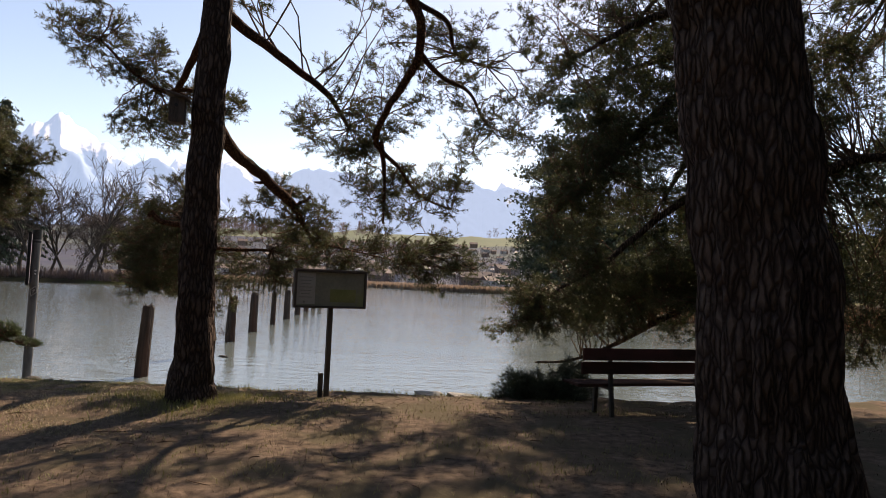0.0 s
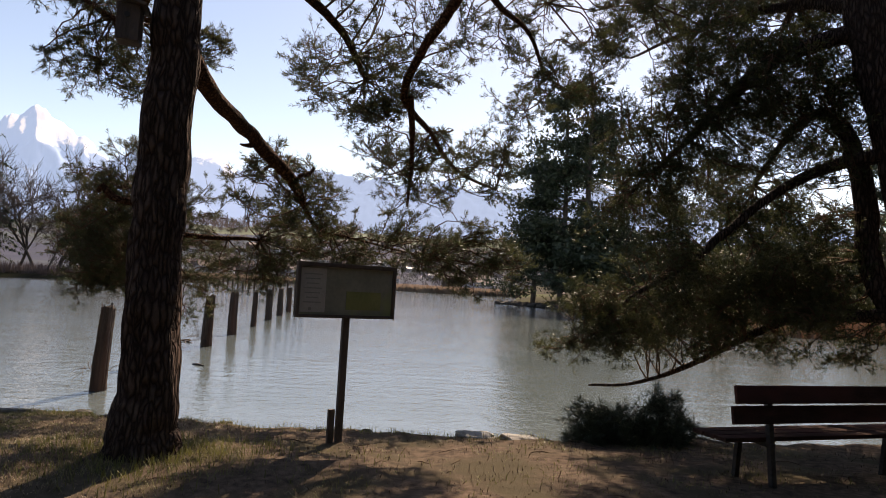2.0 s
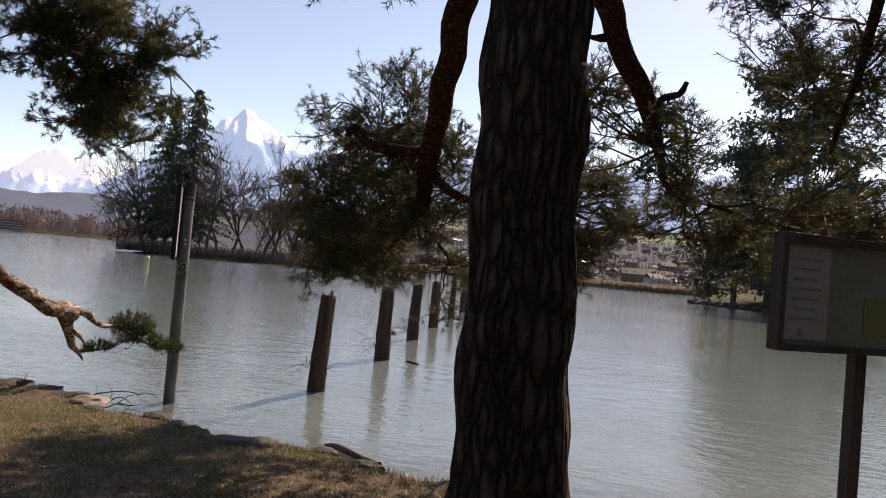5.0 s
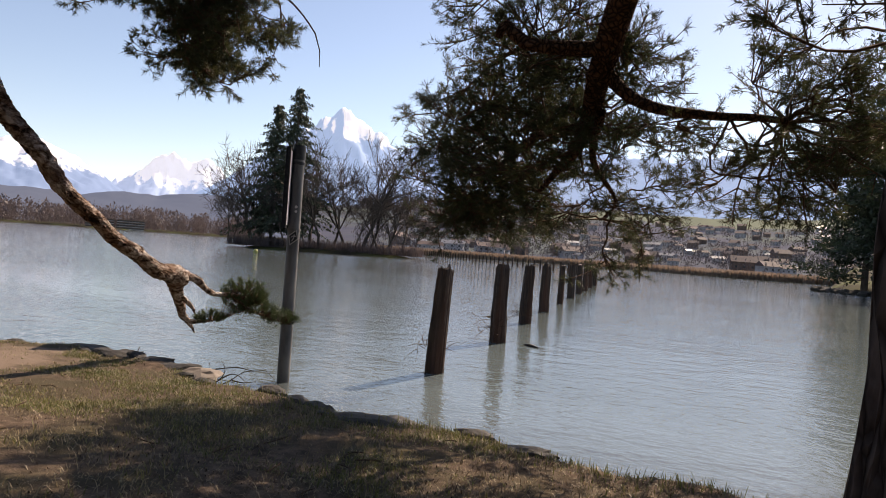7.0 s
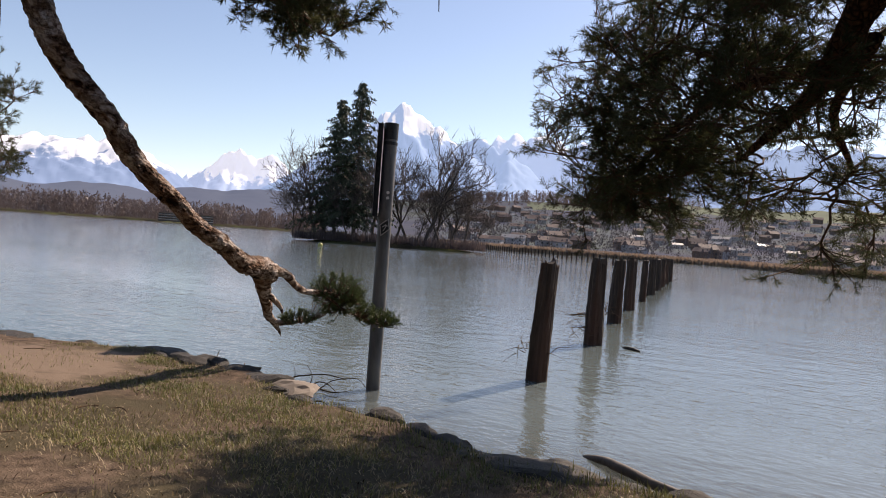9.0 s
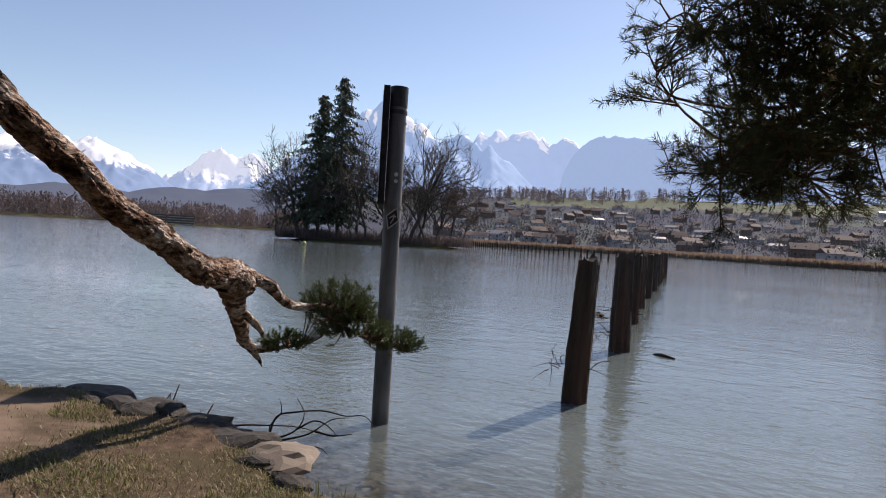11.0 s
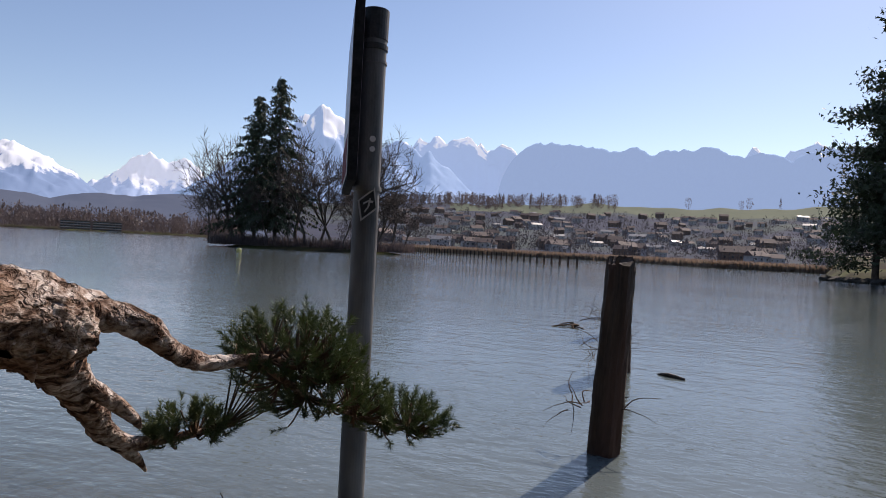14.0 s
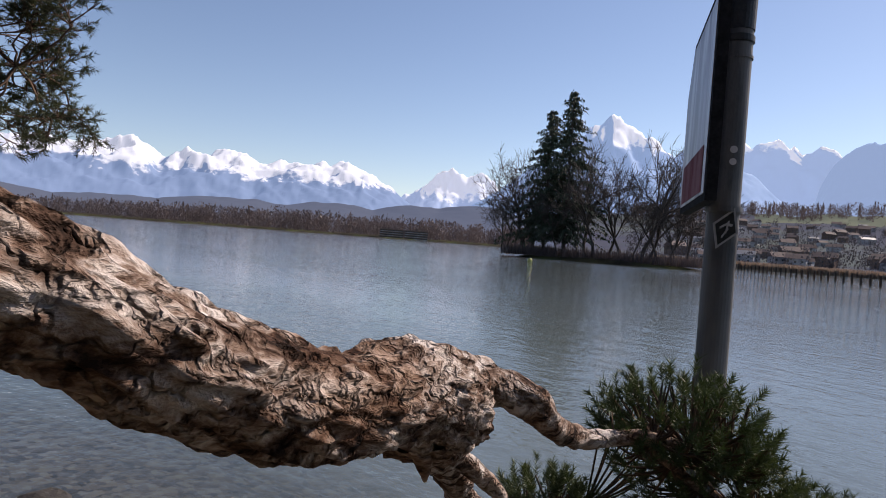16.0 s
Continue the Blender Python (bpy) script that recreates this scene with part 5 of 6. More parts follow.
# coarse pads; those above z 6 are added to throw shade on the bank
TOP = [
    pad(rng, along(l9, 0.4), (4.2, 15.9, 9.7), (2.0, 1.3, 0.8), 150),
    pad(rng, along(l9, 0.3), (5.9, 15.6, 9.9), (1.8, 1.3, 0.8), 130),
    pad(rng, along(l9, 0.2), (4.6, 13.4, 10.4), (1.8, 1.3, 0.8), 110),
    pad(rng, along(l7, 0.3), (3.5, 14.3, 8.1), (1.8, 1.4, 0.9), 130),
    pad(rng, along(l8, 0.3), (5.7, 14.2, 8.6), (1.6, 1.5, 0.9), 120),
    pad(rng, along(l7, 0.1), (4.4, 13.0, 7.4), (1.5, 1.2, 0.8), 90),
    pad(rng, along(l8, 0.3), (7.2, 13.8, 8.0), (1.5, 1.5, 0.9), 100),
    pad(rng, np.array([(5.3, 11.5, 9.5), (5.1, 11.7, 12)]), (5.2, 11.8, 10.8), (3.2, 2.6, 1.8), 150),
    pad(rng, along(l5, 0.3), (3.2, 12.0, 8.8), (2.2, 1.6, 0.9), 150),
    pad(rng, along(l5, 0.1), (4.4, 13.0, 9.6), (2.4, 1.6, 1.1), 130),
    pad(rng, along(l2, 0.2), (5.4, 12.4, 6.4), (1.4, 1.0, 1.0), 150, lift=-0.06),
    pad(rng, along(l2, 0.2), (5.0, 12.3, 4.2), (1.2, 0.9, 0.9), 150, lift=-0.08),
    pad(rng, along(l2, 0.0), (5.5, 12.2, 3.0), (1.0, 0.8, 0.7), 110, lift=-0.08),
    pad(rng, along(l3, 0.2), (4.2, 11.9, 3.5), (1.0, 0.8, 0.7), 110, lift=-0.08),
    pad(rng, along(l6, 0.1), (7.1, 12.1, 7.6), (1.5, 1.2, 1.0), 130),
    pad(rng, along(l6, 0.1), (7.6, 11.5, 3.9), (1.2, 1.0, 1.0), 220),
    pad(rng, along(l6, 0.2), (7.4, 10.9, 2.5), (1.0, 0.8, 0.7), 160, lift=-0.06),
    pad(rng, along(l6, 0.1), (7.0, 11.2, 5.2), (1.0, 0.9, 0.8), 160),
]
foliage("needles", o, rng, PADS, 6, width=0.0115, fine_twigs=False)
foliage("needles", o, rng, TOP, 5, width=0.016, needle=0.08, fine_twigs=False)
tagged(o, "leaning dark pine with drooping boughs behind a bench", "pine tree")

# pine whose bare limb hangs out over the water
o = empty("pine_tree", -9.8, 8.15, 1.05)
limb([(-9.8, 8.1, 0.8, 0.34), (-9.8, 8.12, 1.4, 0.26), (-9.8, 8.16, 3.5, 0.22), (-9.75, 8.2, 6, 0.19), (-9.6, 8.3, 9, 0.12)], BARK_PALE, o, "trunk", 32, 0.08, 0.14, seed=31)
main = [(-9.72, 8.15, 4.75, 0.11), (-9.38, 8.27, 4.0, 0.09), (-9.28, 8.5, 3.5, 0.082), (-9.22, 8.8, 3.1, 0.076), (-9.2, 9.2, 2.68, 0.07), (-9.22, 9.62, 2.365, 0.068), (-9.3, 10.0, 2.14, 0.075), (-9.4, 10.36, 1.99, 0.083), (-9.5, 10.62, 1.965, 0.10), (-9.56, 10.76, 1.91, 0.10), (-9.62, 10.88, 1.83, 0.06)]
arm = [(-9.56, 10.7, 1.94, 0.08), (-9.66, 10.87, 1.93, 0.055), (-9.69, 10.98, 1.90, 0.047), (-9.68, 11.12, 1.85, 0.043), (-9.73, 11.3, 1.74, 0.038), (-9.8, 11.52, 1.665, 0.032), (-9.72, 11.78, 1.65, 0.022), (-9.6, 12.05, 1.55, 0.012)]
hook = [(-9.56, 10.68, 1.90, 0.10), (-9.70, 10.84, 1.80, 0.088), (-9.84, 10.98, 1.70, 0.074), (-10.0, 11.14, 1.58, 0.062), (-10.15, 11.3, 1.46, 0.055), (-10.25, 11.42, 1.34, 0.047), (-10.25, 11.56, 1.25, 0.034), (-10.2, 11.72, 1.24, 0.02), (-10.05, 11.88, 1.28, 0.012)]
loop = [(-9.90, 11.06, 1.66, 0.03), (-9.93, 11.2, 1.56, 0.032), (-9.95, 11.32, 1.46, 0.024), (-10.02, 11.42, 1.39, 0.010)]
spur = [(-9.52, 10.66, 1.86, 0.035), (-9.53, 10.69, 1.79, 0.018), (-9.55, 10.71, 1.75, 0.006)]
spray = [(-9.74, 11.75, 1.64, 0.016), (-9.64, 11.95, 1.48, 0.014), (-9.52, 12.15, 1.37, 0.011), (-9.36, 12.36, 1.29, 0.006)]
tip = [(-10.26, 11.5, 1.27, 0.032), (-10.29, 11.62, 1.17, 0.024), (-10.34, 11.72, 1.07, 0.006)]
limb(main, BARK_PALE, o, "limb", 80, 0.011, 0.20, "pale flaking orange-grey bark", 61, (26, 13))
for k, rows in enumerate((arm, hook, loop, spur, tip, spray)):
    limb(rows, BARK_PALE, o, "limb", 24, 0.016, 0.26, "", 70 + k, (12, 12))
tuft_limb = [(-9.6, 8.25, 7.0, 0.08), (-9.2, 9.3, 5.7, 0.05), (-8.8, 10.1, 4.7, 0.03)]
tuft_side = [(-8.92, 9.85, 5.05, 0.02), (-8.2, 10.5, 5.0, 0.012), (-7.95, 10.95, 4.65, 0.008), (-7.9, 11.0, 4.3, 0.004)]
limb(tuft_limb, BARK_RED, o)
limb(tuft_side, TWIG, o, relief=0)
rng = np.random.default_rng(44)
foliage("needles", o, rng, [pad(rng, along(tuft_limb, 0.4), (-8.75, 10.2, 4.38), (0.75, 0.65, 0.45), 130), pad(rng, along(tuft_limb, 0.2), (-8.5, 10.1, 5.4), (0.9, 0.8, 0.7), 130), pad(rng, along(tuft_limb, 0.4), (-9.5, 9.7, 5.3), (0.9, 0.8, 0.6), 70)], 20)
stems, brushes = tufts(rng, np.vstack([along(arm, 0.7, 6), along(hook, 0.75, 6), along(spray, 0.2, 8)]),
                       [((-9.74, 11.98, 1.60), (0.30, 0.28, 0.23), 0.40), ((-9.40, 12.34, 1.31), (0.24, 0.2, 0.11), 0.20), ((-10.15, 11.78, 1.27), (0.20, 0.16, 0.09), 0.15), ((-9.66, 12.08, 1.42), (0.34, 0.24, 0.15), 0.25)], 700, 62, 0.075, 0.034, 0.0034)
part_np("branchwork", *stems, TWIG, o)
part_np("needles", *brushes, NEEDLE_FRESH, o, "fresh green needle brushes at the limb's end")
tagged(o, "pine with bare pale limb hanging low over the water", "pine tree")

# small pine on the shore beyond
o = empty("pine_tree", -16.4, 6.6, 1.05)
limb([(-16.4, 6.6, 0.8, 0.2), (-16.4, 6.6, 3.0, 0.15), (-16.3, 6.7, 6.5, 0.06)], BARK_RED, o, "trunk", 20, 0.12, 0.12, seed=81)
reach = [(-16.38, 6.6, 3.6, 0.07), (-16.0, 8.2, 4.0, 0.05), (-15.6, 9.8, 3.9, 0.03), (-15.45, 10.4, 3.5, 0.015)]
limb(reach, BARK_RED, o)
rng = np.random.default_rng(47)
foliage("needles", o, rng, [pad(rng, along(reach, 0.5), (-15.5, 10.4, 3.45), (0.9, 0.75, 0.85), 90), pad(rng, along(reach, 0.1), (-16.0, 8.4, 4.4), (1.2, 1.2, 0.8), 80)], 18)
tagged(o, "small pine leaning over the shore", "pine tree")

# ---- notice board ----
SA = math.degrees(math.atan2(0.595, 0.804))
o = empty("notice_board", -1.35, 8.46, 1.3, SA)
B0 = pose(-1.35, 8.46, 2.94, 0, 0, SA)
b = bmesh.new()
box(b, (0.075, 0.06, 2.0), pose(-1.35, 8.5, 2.05, 0, 0, SA), 0.006)
part("post", b, DARK_WOOD, o)
b = bmesh.new()
box(b, (0.07, 0.05, 0.42), B0 @ pose(-0.075, 0.03, -1.49), 0.006)
part("stake", b, DARK_WOOD, o)
b = bmesh.new()
box(b, (1.10, 0.03, 0.54), B0 @ pose(0, 0, 0), 0.004)
part("panel", b, PANEL, o, "weathered pale printed panel")
for sx, sz, px_, pz in ((1.16, 0.045, 0, 0.275), (1.16, 0.035, 0, -0.275), (0.035, 0.52, -0.562, 0), (0.035, 0.52, 0.562, 0)):
    b = bmesh.new()
    box(b, (sx, 0.075, sz), B0 @ pose(px_, -0.012, pz), 0.006)
    part("frame_rail", b, DARK_WOOD, o)
b = bmesh.new()
box(b, (0.28, 0.004, 0.47), B0 @ pose(-0.39, -0.018, 0), 0.0)
part("notice", b, PAPER, o, "faded paper notice")
b = bmesh.new()
box(b, (0.42, 0.004, 0.20), B0 @ pose(0.20, -0.018, -0.10), 0.0)
part("map", b, MAP_GREEN, o, "faded green map")
for k in range(7):
    b = bmesh.new()
    box(b, (0.20 - 0.03 * (k % 3), 0.003, 0.012), B0 @ pose(-0.40, -0.022, 0.17 - 0.05 * k), 0.0)
    part("line_of_text", b, INK, o)
b = bmesh.new()
box(b, (0.03, 0.003, 0.03), B0 @ pose(-0.42, -0.022, -0.20), 0.0)
part("emblem", b, INK, o)
tagged(o, "weathered lakeside notice board in a dark wooden frame on a post", "notice board")

# ---- steel pole with its sign ----
o = empty("sign_pole", -10.78, 14.05, -0.6)


def ring(z, r0, r1, h, mat, name, label="", seg=28):
    b = bmesh.new()
    bmesh.ops.create_cone(b, cap_ends=True, segments=seg, radius1=r0, radius2=r1, depth=h, matrix=pose(-10.78, 14.05, z))
    bmesh.ops.bevel(b, geom=[e for e in b.edges if len(e.link_faces) == 2 and e.calc_face_angle() > 1.0], offset=0.006, segments=2, affect="EDGES")
    return part(name, b, mat, o, label, False)


ring(1.50, 0.105, 0.102, 4.6, STEEL, "shaft", "dull galvanised steel tube")
ring(3.90, 0.108, 0.111, 0.25, BLACK, "cap", "black plastic cap")
ring(3.72, 0.112, 0.112, 0.05, BLACK, "clamp")
ring(3.60, 0.110, 0.110, 0.03, STEEL, "clamp")
ring(2.59, 0.117, 0.117, 0.045, STEEL, "clamp")
PD = 127.0
PL = pose(-10.78, 14.05, 0, 0, 0, PD) @ pose(0, 0.14, 0)


def plate(inset, thick, off, mat, name, parent, label=""):
    """The sign's outline with cut corners, x away from the pole."""
    b = bmesh.new()
    w, z0, z1, c = 1.15, 2.61, 3.95, 0.36
    pts = [(-0.42 + inset, z0 + inset), (w - 0.08 - inset, z0 + inset), (w - inset, z0 + 0.08 + inset), (w - inset, z1 - c - inset * 0.5), (w - c * 0.8 - inset, z1 - inset), (-0.42 + inset, z1 - inset)]
    f = b.faces.new([b.verts.new((x, off, z)) for x, z in pts])
    r = bmesh.ops.extrude_face_region(b, geom=[f])
    bmesh.ops.translate(b, verts=[v for v in r["geom"] if isinstance(v, bmesh.types.BMVert)], vec=(0, thick, 0))
    bmesh.ops.recalc_face_normals(b, faces=b.faces)
    b.transform(PL)
    return part(name, b, mat, parent, label)


for z in (2.68, 3.62):
    b = bmesh.new()
    box(b, (0.10, 0.10, 0.05), PL @ pose(0, -0.07, z), 0.006)
    part("bracket", b, STEEL, o)
sign = plate(0.0, 0.07, -0.035, FRAME, "sign_plate", o, "edge-framed steel sign plate")
plate(0.05, 0.004, 0.036, SIGN_FACE, "sign_face", sign, "streaked pale and reddish sign face")
plate(0.05, 0.004, -0.040, SIGN_FACE, "sign_face", sign, "streaked pale and reddish sign face")
b = bmesh.new()
box(b, (1.2, 0.003, 0.30), PL @ pose(0.36, 0.0425, 2.83))
part("red_patch", b, RED, sign, "faded red patch")
for z, rr in ((2.98, 0.024), (2.90, 0.022)):
    b = bmesh.new()
    bmesh.ops.create_cone(b, cap_ends=True, segments=20, radius1=rr, radius2=rr, depth=0.006, matrix=pose(-10.78, 14.05, z) @ pose(0, 0, 0, 0, 0, 48) @ pose(0, -0.104, 0, 90))
    part("round_sticker", b, WHITE, o, "worn round sticker")
ST = pose(-10.78, 14.05, 2.46, 0, 0, 40) @ pose(0, -0.105, 0, 0, 20, 0) @ Matrix.Diagonal((0.72, 1, 1.25, 1)) @ pose(0, 0, 0, 0, 45, 0)
b = bmesh.new()
box(b, (0.165, 0.006, 0.165), ST)
part("sticker_border", b, WHITE, o, "worn white sticker border")
b = bmesh.new()
box(b, (0.135, 0.006, 0.135), ST @ pose(0, -0.004, 0))
part("square_sticker", b, BLACK, o, "dark square sticker set on its corner")
b = bmesh.new()
for sx, sz, px_, pz, tl in ((0.07, 0.014, 0, 0.012, 30), (0.014, 0.06, -0.024, -0.01, 10), (0.014, 0.06, 0.024, -0.01, -25), (0.014, 0.04, 0.0, 0.035, 40)):
    box(b, (sx, 0.004, sz), ST @ pose(px_, -0.009, pz, 0, tl, 0))
part("sticker_mark", b, WHITE, o)
tagged(o, "grey steel pole standing in the lake with edge-on sign plate", "sign pole")


# ---- timber piles ----
def timber(seed, r, h, name="timber_post"):
    b = bmesh.new()
    rows, sides = 44, 28
    g = []
    for i in range(rows):
        z = -1.2 + (h + 1.2) * i / (rows - 1)
        row = []
        for j in range(sides):
            a = 2 * math.pi * j / sides
            k = 1.06 - 0.09 * max(0, z - 0.3) + 0.14 * noise.noise(Vector((math.cos(a) * 3, math.sin(a) * 3 + seed, z * 0.7))) - 0.13 * abs(noise.noise(Vector((math.cos(a) * 9, math.sin(a) * 9 + seed, z * 1.3)))) + 0.05 * noise.noise(Vector((math.cos(a) * 14, math.sin(a) * 14, z * 7)))
            sq = 1 + 0.10 * math.cos(4 * a)
            top = 0.22 * noise.noise(Vector((math.cos(a) * 2, math.sin(a) * 2, seed))) if i > rows - 3 else 0
            row.append(b.verts.new((math.cos(a) * r * k * sq, math.sin(a) * r * k * sq, z + top)))
        g.append(row)
    for i in range(rows - 1):
        for j in range(sides):
            b.faces.new([g[i][j], g[i][(j + 1) % sides], g[i + 1][(j + 1) % sides], g[i + 1][j]])
    b.faces.new(g[-1])
    return tagged(part(name, b, POST_WOOD), "weathered brown timber pile standing in the lake", "pile", "near row of posts")


kinds = [timber(1, 0.17, 2.06), timber(2, 0.205, 2.06), timber(3, 0.215, 2.08)]
SPOTS = [(-9.38, 16.85, 2.5, 40, 0), (-10.3, 22.1, 0, 10, 1), (-11.65, 27.7, 1.5, 80, 2), (-12.9, 33.3, 0, 20, 1), (-14.1, 39.3, 1, 70, 0), (-15.35, 45.3, 0, 200, 2), (-16.6, 51.3, 0, 120, 1), (-17.85, 57.3, 0, 40, 2), (-19.1, 63.3, 0, 0, 1), (-20.3, 69.3, 0, 80, 2)]
seen = set()
for x, y, tilt, rz, k in SPOTS:
    m = pose(x, y, 0, 0, tilt, 0) @ pose(0, 0, 0, 0, 0, rz)
    if k not in seen:
        seen.add(k)
        kinds[k].matrix_basis = m
    else:
        copy_thing(kinds[k], m)


def brush(name, seed, at, n, ln, label, flat=0.5, r=0.008):
    """A tangle of bare washed-up branches, each a part."""
    rng = np.random.default_rng(seed)
    o = empty(name, *at)
    for _ in range(n):
        p = np.array(at, float) + rng.normal(size=3) * np.array((0.22, 0.22, 0.05))
        d = rng.normal(size=3) * np.array((1, 1, flat))
        d[2] = abs(d[2]) * 0.5
        d /= np.linalg.norm(d)
        rows = []
        for k in range(5):
            rows.append((*p, r * (1 - k / 5.5)))
            d = d + rng.normal(size=3) * 0.25
            d[2] -= 0.10
            d /= np.linalg.norm(d)
            p = p + d * ln * rng.uniform(0.15, 0.3)
        part_np("branch", *tube(rows, 5, 0.12), TWIG, o, "", True)
    return tagged(o, label, "driftwood")


brush("driftwood", 1, (-12.9, 28.6, 0.03), 9, 1.3, "tangle of bare branches caught between timber piles", 0.15, 0.025)
brush("driftwood", 2, (-10.55, 22.0, 0.35), 18, 1.0, "thicket of bare twigs caught on a timber pile", 1.3, 0.008)
brush("driftwood", 3, (-11.8, 27.4, 0.35), 18, 1.3, "thicket of bare twigs caught on a timber pile", 1.3, 0.009)
brush("driftwood", 4, (-9.6, 16.85, 0.5), 12, 0.45, "thin dry twigs clinging to a timber pile", 1.6, 0.008)


def dead_branch():
    """A forked dead bough washed up on the stones: each fork a part."""
    o = empty("driftwood", -11.03, 12.49, 0.05)
    forks = (((-11.03, 12.49, 0.08), (-11.02, 12.59, 0.32), (-10.86, 12.69, 0.38), (-10.57, 12.79, 0.43), (-10.35, 12.89, 0.40), (-10.19, 12.99, 0.41), (-10.11, 13.09, 0.28)),
             ((-10.95, 12.49, 0.12), (-10.75, 12.59, 0.23), (-10.73, 12.69, 0.38), (-10.94, 12.79, 0.50)),
             ((-10.83, 12.49, 0.14), (-10.56, 12.59, 0.24), (-10.36, 12.69, 0.40), (-10.21, 12.79, 0.43)),
             ((-10.96, 12.49, 0.12), (-11.11, 12.59, 0.20), (-11.05, 12.69, 0.34), (-11.12, 12.72, 0.46)),
             ((-11.9, 12.55, 0.03), (-11.55, 12.62, 0.12), (-11.2, 12.7, 0.17), (-10.9, 12.8, 0.19), (-10.6, 12.9, 0.15)),
             ((-11.09, 12.49, 0.07), (-10.86, 12.59, 0.05), (-10.52, 12.69, 0.09), (-10.35, 12.66, 0.05)),
             ((-10.75, 12.6, 0.24), (-10.6, 12.7, 0.34), (-10.45, 12.74, 0.31), (-10.36, 12.78, 0.22)),
             ((-10.5, 12.62, 0.27), (-10.3, 12.66, 0.26), (-10.12, 12.72, 0.30)))
    for k, fork in enumerate(forks):
        n = len(fork)
        rows = [(x, y, z, 0.012 * (1 - 0.75 * i / (n - 1))) for i, (x, y, z) in enumerate(fork)]
        part_np("branch", *tube(rows, 6, 0.05, 0.25, (12, 8), k), DARK_TWIG, o, "", True)
    return tagged(o, "dark forked dead bough lying at the water's edge", "driftwood")


dead_branch()
tagged(part_np("driftwood_log", *tube([(-7.2, 13.5, -0.02, 0.03), (-6.9, 13.35, 0.05, 0.05), (-6.5, 13.15, 0.06, 0.055), (-6.0, 12.92, 0.05, 0.05)], 10, 0.1, 0.2), DARK_WOOD, None, "", True), "dark waterlogged log floating near the bank", "log")
tagged(part_np("driftwood_log", *tube([(-9.6, 22.3, 0.0, 0.02), (-9.4, 22.2, 0.03, 0.04), (-9.1, 22.05, 0.02, 0.02)], 8, 0.1, 0.2), DARK_WOOD, None, "", True), "short dark stick floating on the lake", "log")

tagged(part_np("driftwood_log", *tube([(-12.9, 11.6, 0.25, 0.07), (-12.1, 11.85, 0.28, 0.085), (-11.4, 12.05, 0.25, 0.07), (-10.75, 12.3, 0.14, 0.06), (-10.4, 12.5, 0.03, 0.035)], 28, 0.03, 0.5, (12, 5), 5), DARK_WOOD, None, "", True), "dark wet log lying on stones at the waterside", "log")
kerb = rock("kerb_stone", 17, (0.30, 0.16, 0.06), "pale flat stone set in the bank's edge", PALE_STONE)
kerb.matrix_basis = pose(0.12, 9.45, 1.27, 0, 0, 4)
copy_thing(kerb, pose(0.66, 9.44, 1.27, 0, 3, 12))

for k, (x, y, dx, dz) in enumerate(((-11.48, 11.58, 0.17, 0.52), (-10.95, 11.5, 0.22, 0.46), (-12.1, 11.95, 0.16, 0.26))):
    stick = tube([(x, y, 0.22, 0.011), (x + dx * 0.4, y + 0.02, 0.24 + dz * 0.45, 0.009), (x + dx, y + 0.05, 0.24 + dz, 0.005)], 7, 0.04, 0.2, seed=k)
    fork = tube([(x + dx * 0.4, y + 0.02, 0.24 + dz * 0.45, 0.006), (x + dx * 0.2, y + 0.06, 0.24 + dz * 0.8, 0.004)], 6, 0.05)
    tagged(part_np("dead_twig", *join([stick, fork]), REED, None, "", True), "bleached dead twig sticking up from the waterside", "twig", "bleached twigs at the shore")

# ---- bench ----
BA = math.degrees(math.atan2(0.40, 0.916))
o = empty("bench", 3.3, 7.95, 1.42, BA)
BM = pose(3.64, 7.79, 1.42, 0, 0, BA)
for z, y in ((0.86, 0.0), (0.68, 0.03)):
    b = bmesh.new()
    box(b, (2.8, 0.035, 0.155), BM @ pose(0, y, z, -8), 0.008)
    part("back_slat", b, BENCH_WOOD, o)
for k in range(3):
    b = bmesh.new()
    box(b, (2.8, 0.13, 0.04), BM @ pose(0, 0.16 + 0.145 * k, 0.45), 0.008)
    part("seat_slat", b, BENCH_WOOD, o)
for x in (-0.95, 0.95):
    b = bmesh.new()
    box(b, (0.05, 0.05, 0.98), BM @ pose(x, 0.055, 0.42, -6), 0.006)
    part("rear_leg", b, IRON, o)
    b = bmesh.new()
    box(b, (0.05, 0.05, 0.48), BM @ pose(x, 0.44, 0.19, 6), 0.006)
    part("front_leg", b, IRON, o)
    b = bmesh.new()
    box(b, (0.05, 0.48, 0.04), BM @ pose(x, 0.26, 0.41), 0.006)
    part("seat_bearer", b, IRON, o)
tagged(o, "dark wooden slatted bench facing the lake under a pine", "bench")

# ---- shrub by the bench ----
o = empty("shrub", 2.0, 9.75, 1.2)
rng = np.random.default_rng(45)
foliage("needles", o, rng, [pad(rng, np.array([(2.0, 9.75, 1.15), (2.2, 9.8, 1.15)]), (2.05, 9.8, 1.38), (0.75, 0.5, 0.34), 170, 5, 3, 0.26)], 16, 0.1, 0.09, 0.007, NEEDLE_FAR, "", DARK_TWIG)
tagged(o, "low dark evergreen shrub on the bank beside a bench", "shrub")

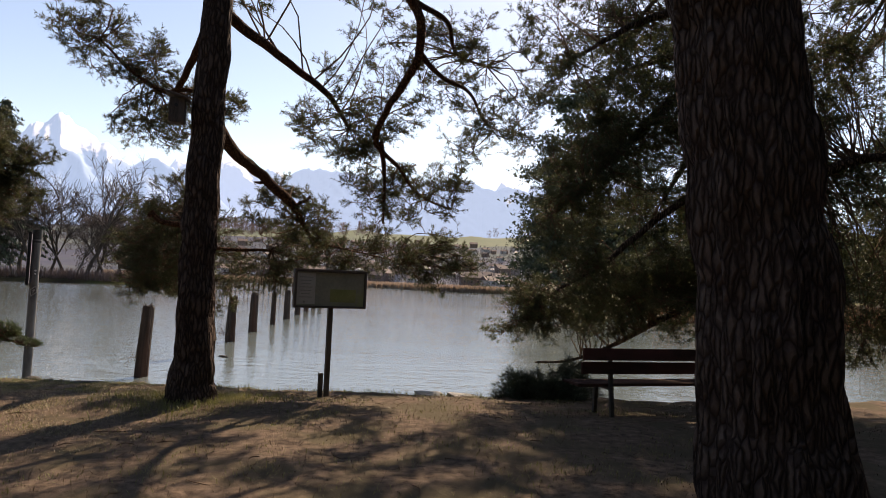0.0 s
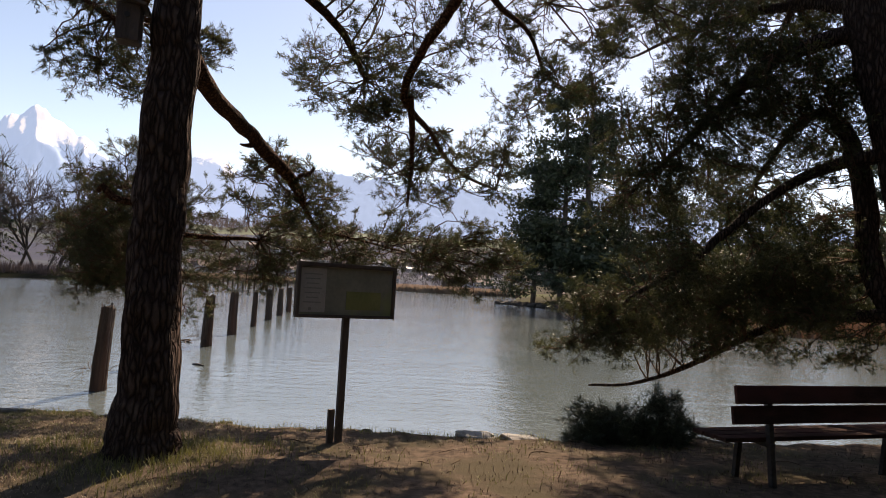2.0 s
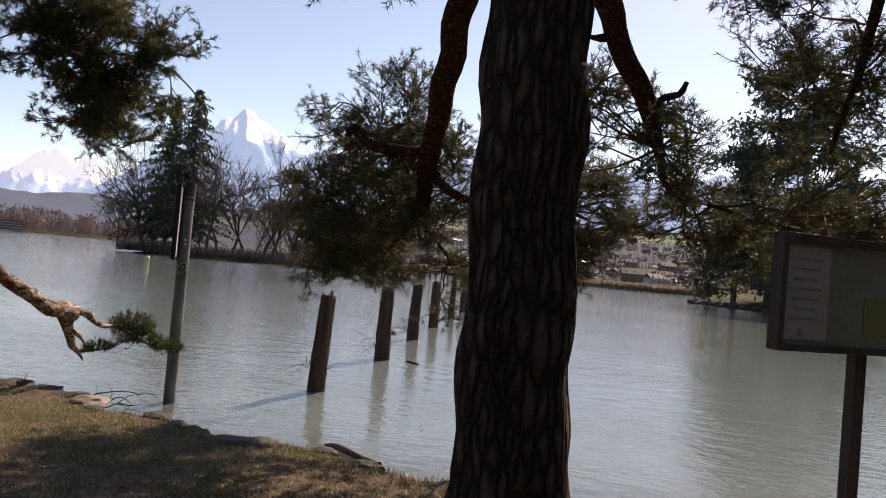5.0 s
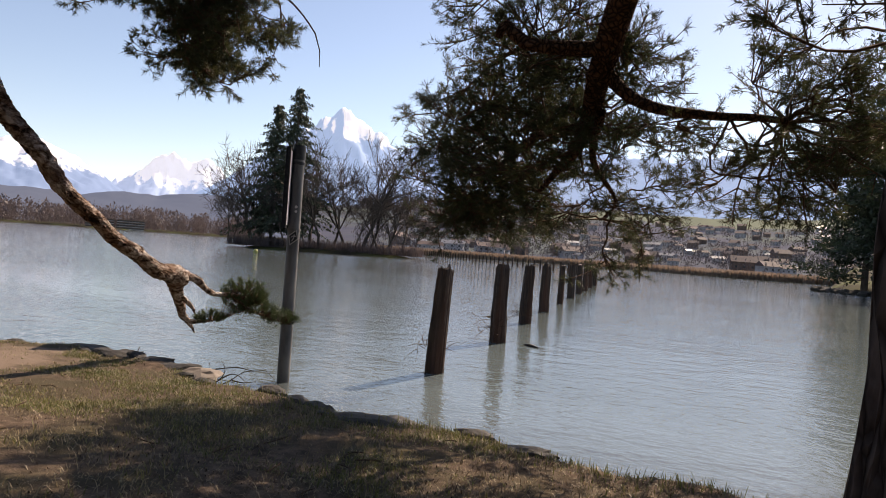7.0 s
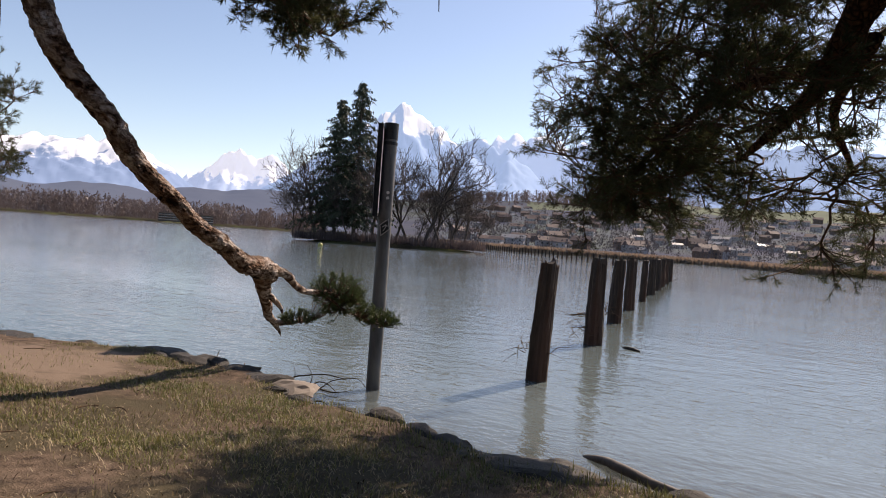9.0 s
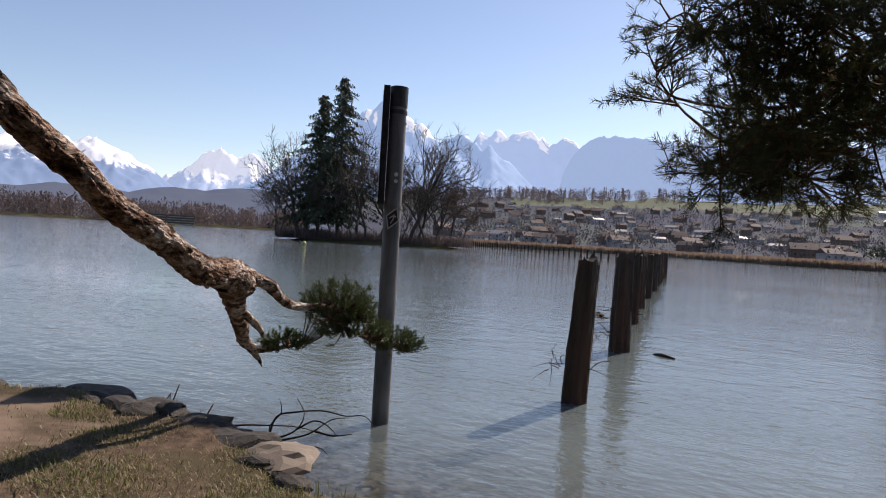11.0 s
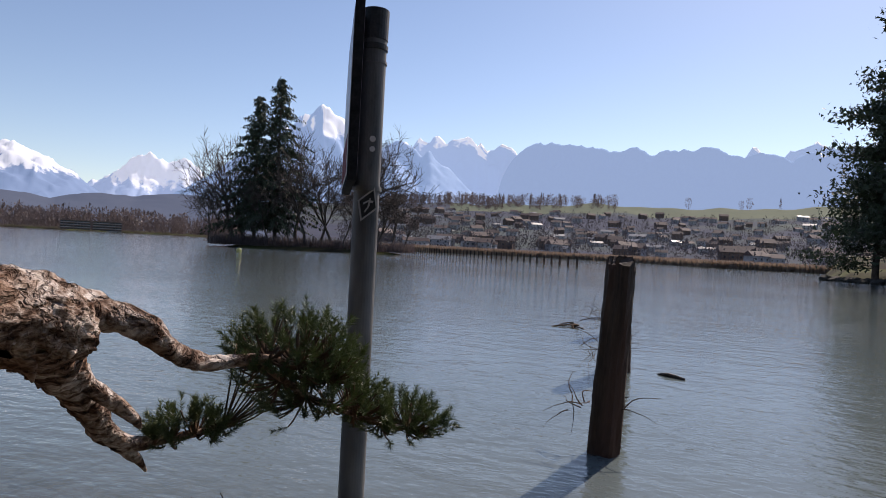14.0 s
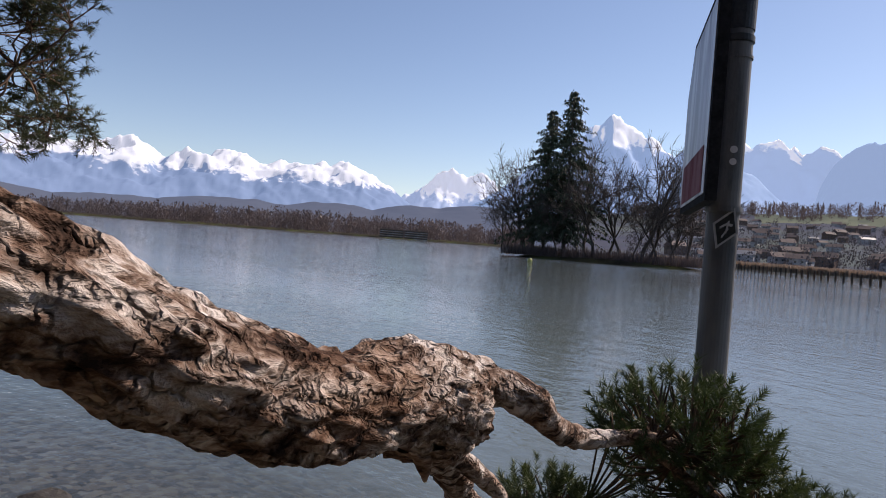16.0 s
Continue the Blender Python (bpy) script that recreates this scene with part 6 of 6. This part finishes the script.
# ---- rocks along the edge ----
stone_kinds = [rock("rock", 11, (0.40, 0.26, 0.10), "flat grey stone edging the bank"), rock("rock", 12, (0.24, 0.2, 0.12), "dark rough stone edging the bank"), rock("rock", 13, (0.50, 0.30, 0.075), "wide dark stone slab at the water's edge")]
rng = np.random.default_rng(46)
listed = []
for k in range(62):
    x = -13.2 + 0.24 * k + rng.uniform(-0.1, 0.1)
    listed.append((x, edge_y(x) + rng.uniform(0.0, 0.18), gz(x, edge_y(x)) - rng.uniform(0.01, 0.10), int(rng.integers(0, 3)), rng.uniform(-40, 40), rng.uniform(0.3, 0.95) * (1 if x < -5 else 0.5)))
for k in range(18):
    x = -13.0 + 0.5 * k
    listed.append((x, edge_y(x) + rng.uniform(0.2, 0.9), rng.uniform(-0.08, 0.18), int(rng.integers(0, 3)), rng.uniform(0, 180), rng.uniform(0.4, 0.8)))
listed += [(-11.3, 10.85, 0.80, 2, 8, 0.8), (-10.5, 10.72, 0.80, 1, 30, 1.1), (-10.0, 10.80, 0.78, 1, 70, 1.1), (-7.4, 10.15, 0.88, 2, -8, 0.8), (-6.5, 10.02, 0.92, 2, 5, 0.8), (-5.6, 9.95, 0.95, 0, -12, 0.8)]
seen = set()
for x, y, z, k, rz, s in listed:
    m = pose(x, y, z, rng.uniform(-10, 10), rng.uniform(-10, 10), rz) @ Matrix.Scale(s, 4)
    if k not in seen:
        seen.add(k)
        stone_kinds[k].matrix_basis = m
    else:
        copy_thing(stone_kinds[k], pose(0, 0, 0)).matrix_basis = m


TAN_STONE = material("smooth_tan_stone", (0.15, 0.125, 0.10), (0.24, 0.20, 0.165), 5, 0.85, 0.25, 70)
slab = rock("rock", 19, (0.38, 0.24, 0.11), "smooth tan stone at the bank's edge", TAN_STONE)
slab.matrix_basis = pose(-9.15, 10.72, 0.80, 4, -6, 20)


# ---- grass and litter ----
def blades(name, label, seed, count, where, height, width, mat, flat=0.5):
    rng = np.random.default_rng(seed)
    pts = []
    while len(pts) < count:
        x, y = where(rng)
        e = float(edge_y(x))
        if y < e + 0.04:
            pts.append((x, y, float(gz(x, y)) + 0.035 * noise.noise(Vector((x * 0.9, y * 0.9, 0))) + 0.016 * noise.noise(Vector((x * 4, y * 4, 2))) - 0.01))
    c = np.array(pts)
    n = len(c)
    a = rng.random(n) * 6.283
    ln = height * (0.4 + rng.random(n))
    tilt = flat * (0.3 + rng.random(n))
    side = np.stack([-np.sin(a), np.cos(a), np.zeros(n)], 1) * width
    way = np.stack([np.cos(a) * np.sin(tilt), np.sin(a) * np.sin(tilt), np.cos(tilt)], 1) * ln[:, None]
    mid = c + way * 0.55 + np.array((0, 0, 1)) * (ln * 0.06)[:, None]
    tip = c + way - np.array((0, 0, 1)) * (ln * 0.12 * flat)[:, None]
    v = np.stack([c - side, c + side, mid - side * 0.8, mid + side * 0.8, tip], 1).reshape(-1, 3)
    k = np.arange(n)[:, None] * 5
    f = np.concatenate([k + np.array((0, 1, 3)), k + np.array((0, 3, 2)), k + np.array((2, 3, 4))])
    return tagged(part_np(name, v, f, mat), label, "grass", kind="stuff")


def clumped(x0, x1, y0, y1, need=-0.1):
    def pick(rng):
        while True:
            x, y = rng.uniform(x0, x1), rng.uniform(y0, y1)
            if math.hypot(x + 11.0, y - 9.3) < 1.05 + 0.5 * noise.noise(Vector((x * 2, y * 2, 3))) and rng.random() < 0.93:
                continue
            if noise.noise(Vector((x * 1.6, y * 1.6, 9))) > need + rng.normal() * 0.2:
                return x, y
    return pick


blades("dry_turf", "short dry straw-coloured turf on the bank", 51, 44000, clumped(-13.5, -3.0, 5.0, 11.0, -0.15), 0.05, 0.0028, STRAW, 1.25)
blades("green_turf", "patchy short green grass on the bank", 52, 27000, clumped(-12.0, -5.0, 8.2, 11.0, 0.05), 0.045, 0.0026, GRASS, 0.9)
blades("dry_litter", "brown pine litter and dry stems on shaded ground", 53, 32000, clumped(-5, 6.5, 1.0, 11.5, -0.15), 0.06, 0.003, LITTER, 1.45)
blades("shade_grass", "thin green and straw grass in the pines' shade", 59, 10000, clumped(-7.5, 4.0, 3.0, 10.0, 0.18), 0.06, 0.0028, GRASS, 1.0)
blades("needle_litter", "brown needle litter and crumbs on bare soil", 57, 18000, clumped(-13.5, -4.5, 6.0, 11.0, -0.3), 0.04, 0.003, LITTER, 1.5)
blades("flat_straw", "trampled dead grass lying on the bank", 58, 28000, clumped(-13.5, -2.5, 4.0, 11.0, -0.2), 0.055, 0.0026, STRAW, 1.5)
blades("edge_grass", "thin tufts of grass along the bank's edge", 54, 1500, lambda r: (lambda x: (x, float(edge_y(x)) - abs(r.normal()) * 0.16))(r.uniform(-8.5, 1.0)), 0.09, 0.0025, GRASS, 0.5)
blades("trunk_grass", "green grass tufts round a pine's foot", 55, 3500, lambda r: (-2.88 + 0.55 * r.normal(), 7.3 + 0.5 * r.normal()), 0.10, 0.003, GRASS, 0.6)
rng = np.random.default_rng(56)
sticks = []
for _ in range(140):
    x, y = rng.uniform(-12, 5), rng.uniform(3, 10.3)
    if y > edge_y(x) - 0.1:
        continue
    a, ln, z = rng.uniform(0, 6.28), rng.uniform(0.06, 0.3), float(gz(x, y)) + 0.012
    sticks.append(tube([(x, y, z, 0.003), (x + math.cos(a) * ln * 0.5, y + math.sin(a) * ln * 0.5, z + 0.012, 0.004), (x + math.cos(a + 0.3) * ln, y + math.sin(a + 0.3) * ln, z, 0.002)], 5, 0.1))
tagged(part_np("fallen_twigs", *join(sticks), TWIG, None, "", True), "scattered fallen twigs on the bank", "twigs", kind="stuff")
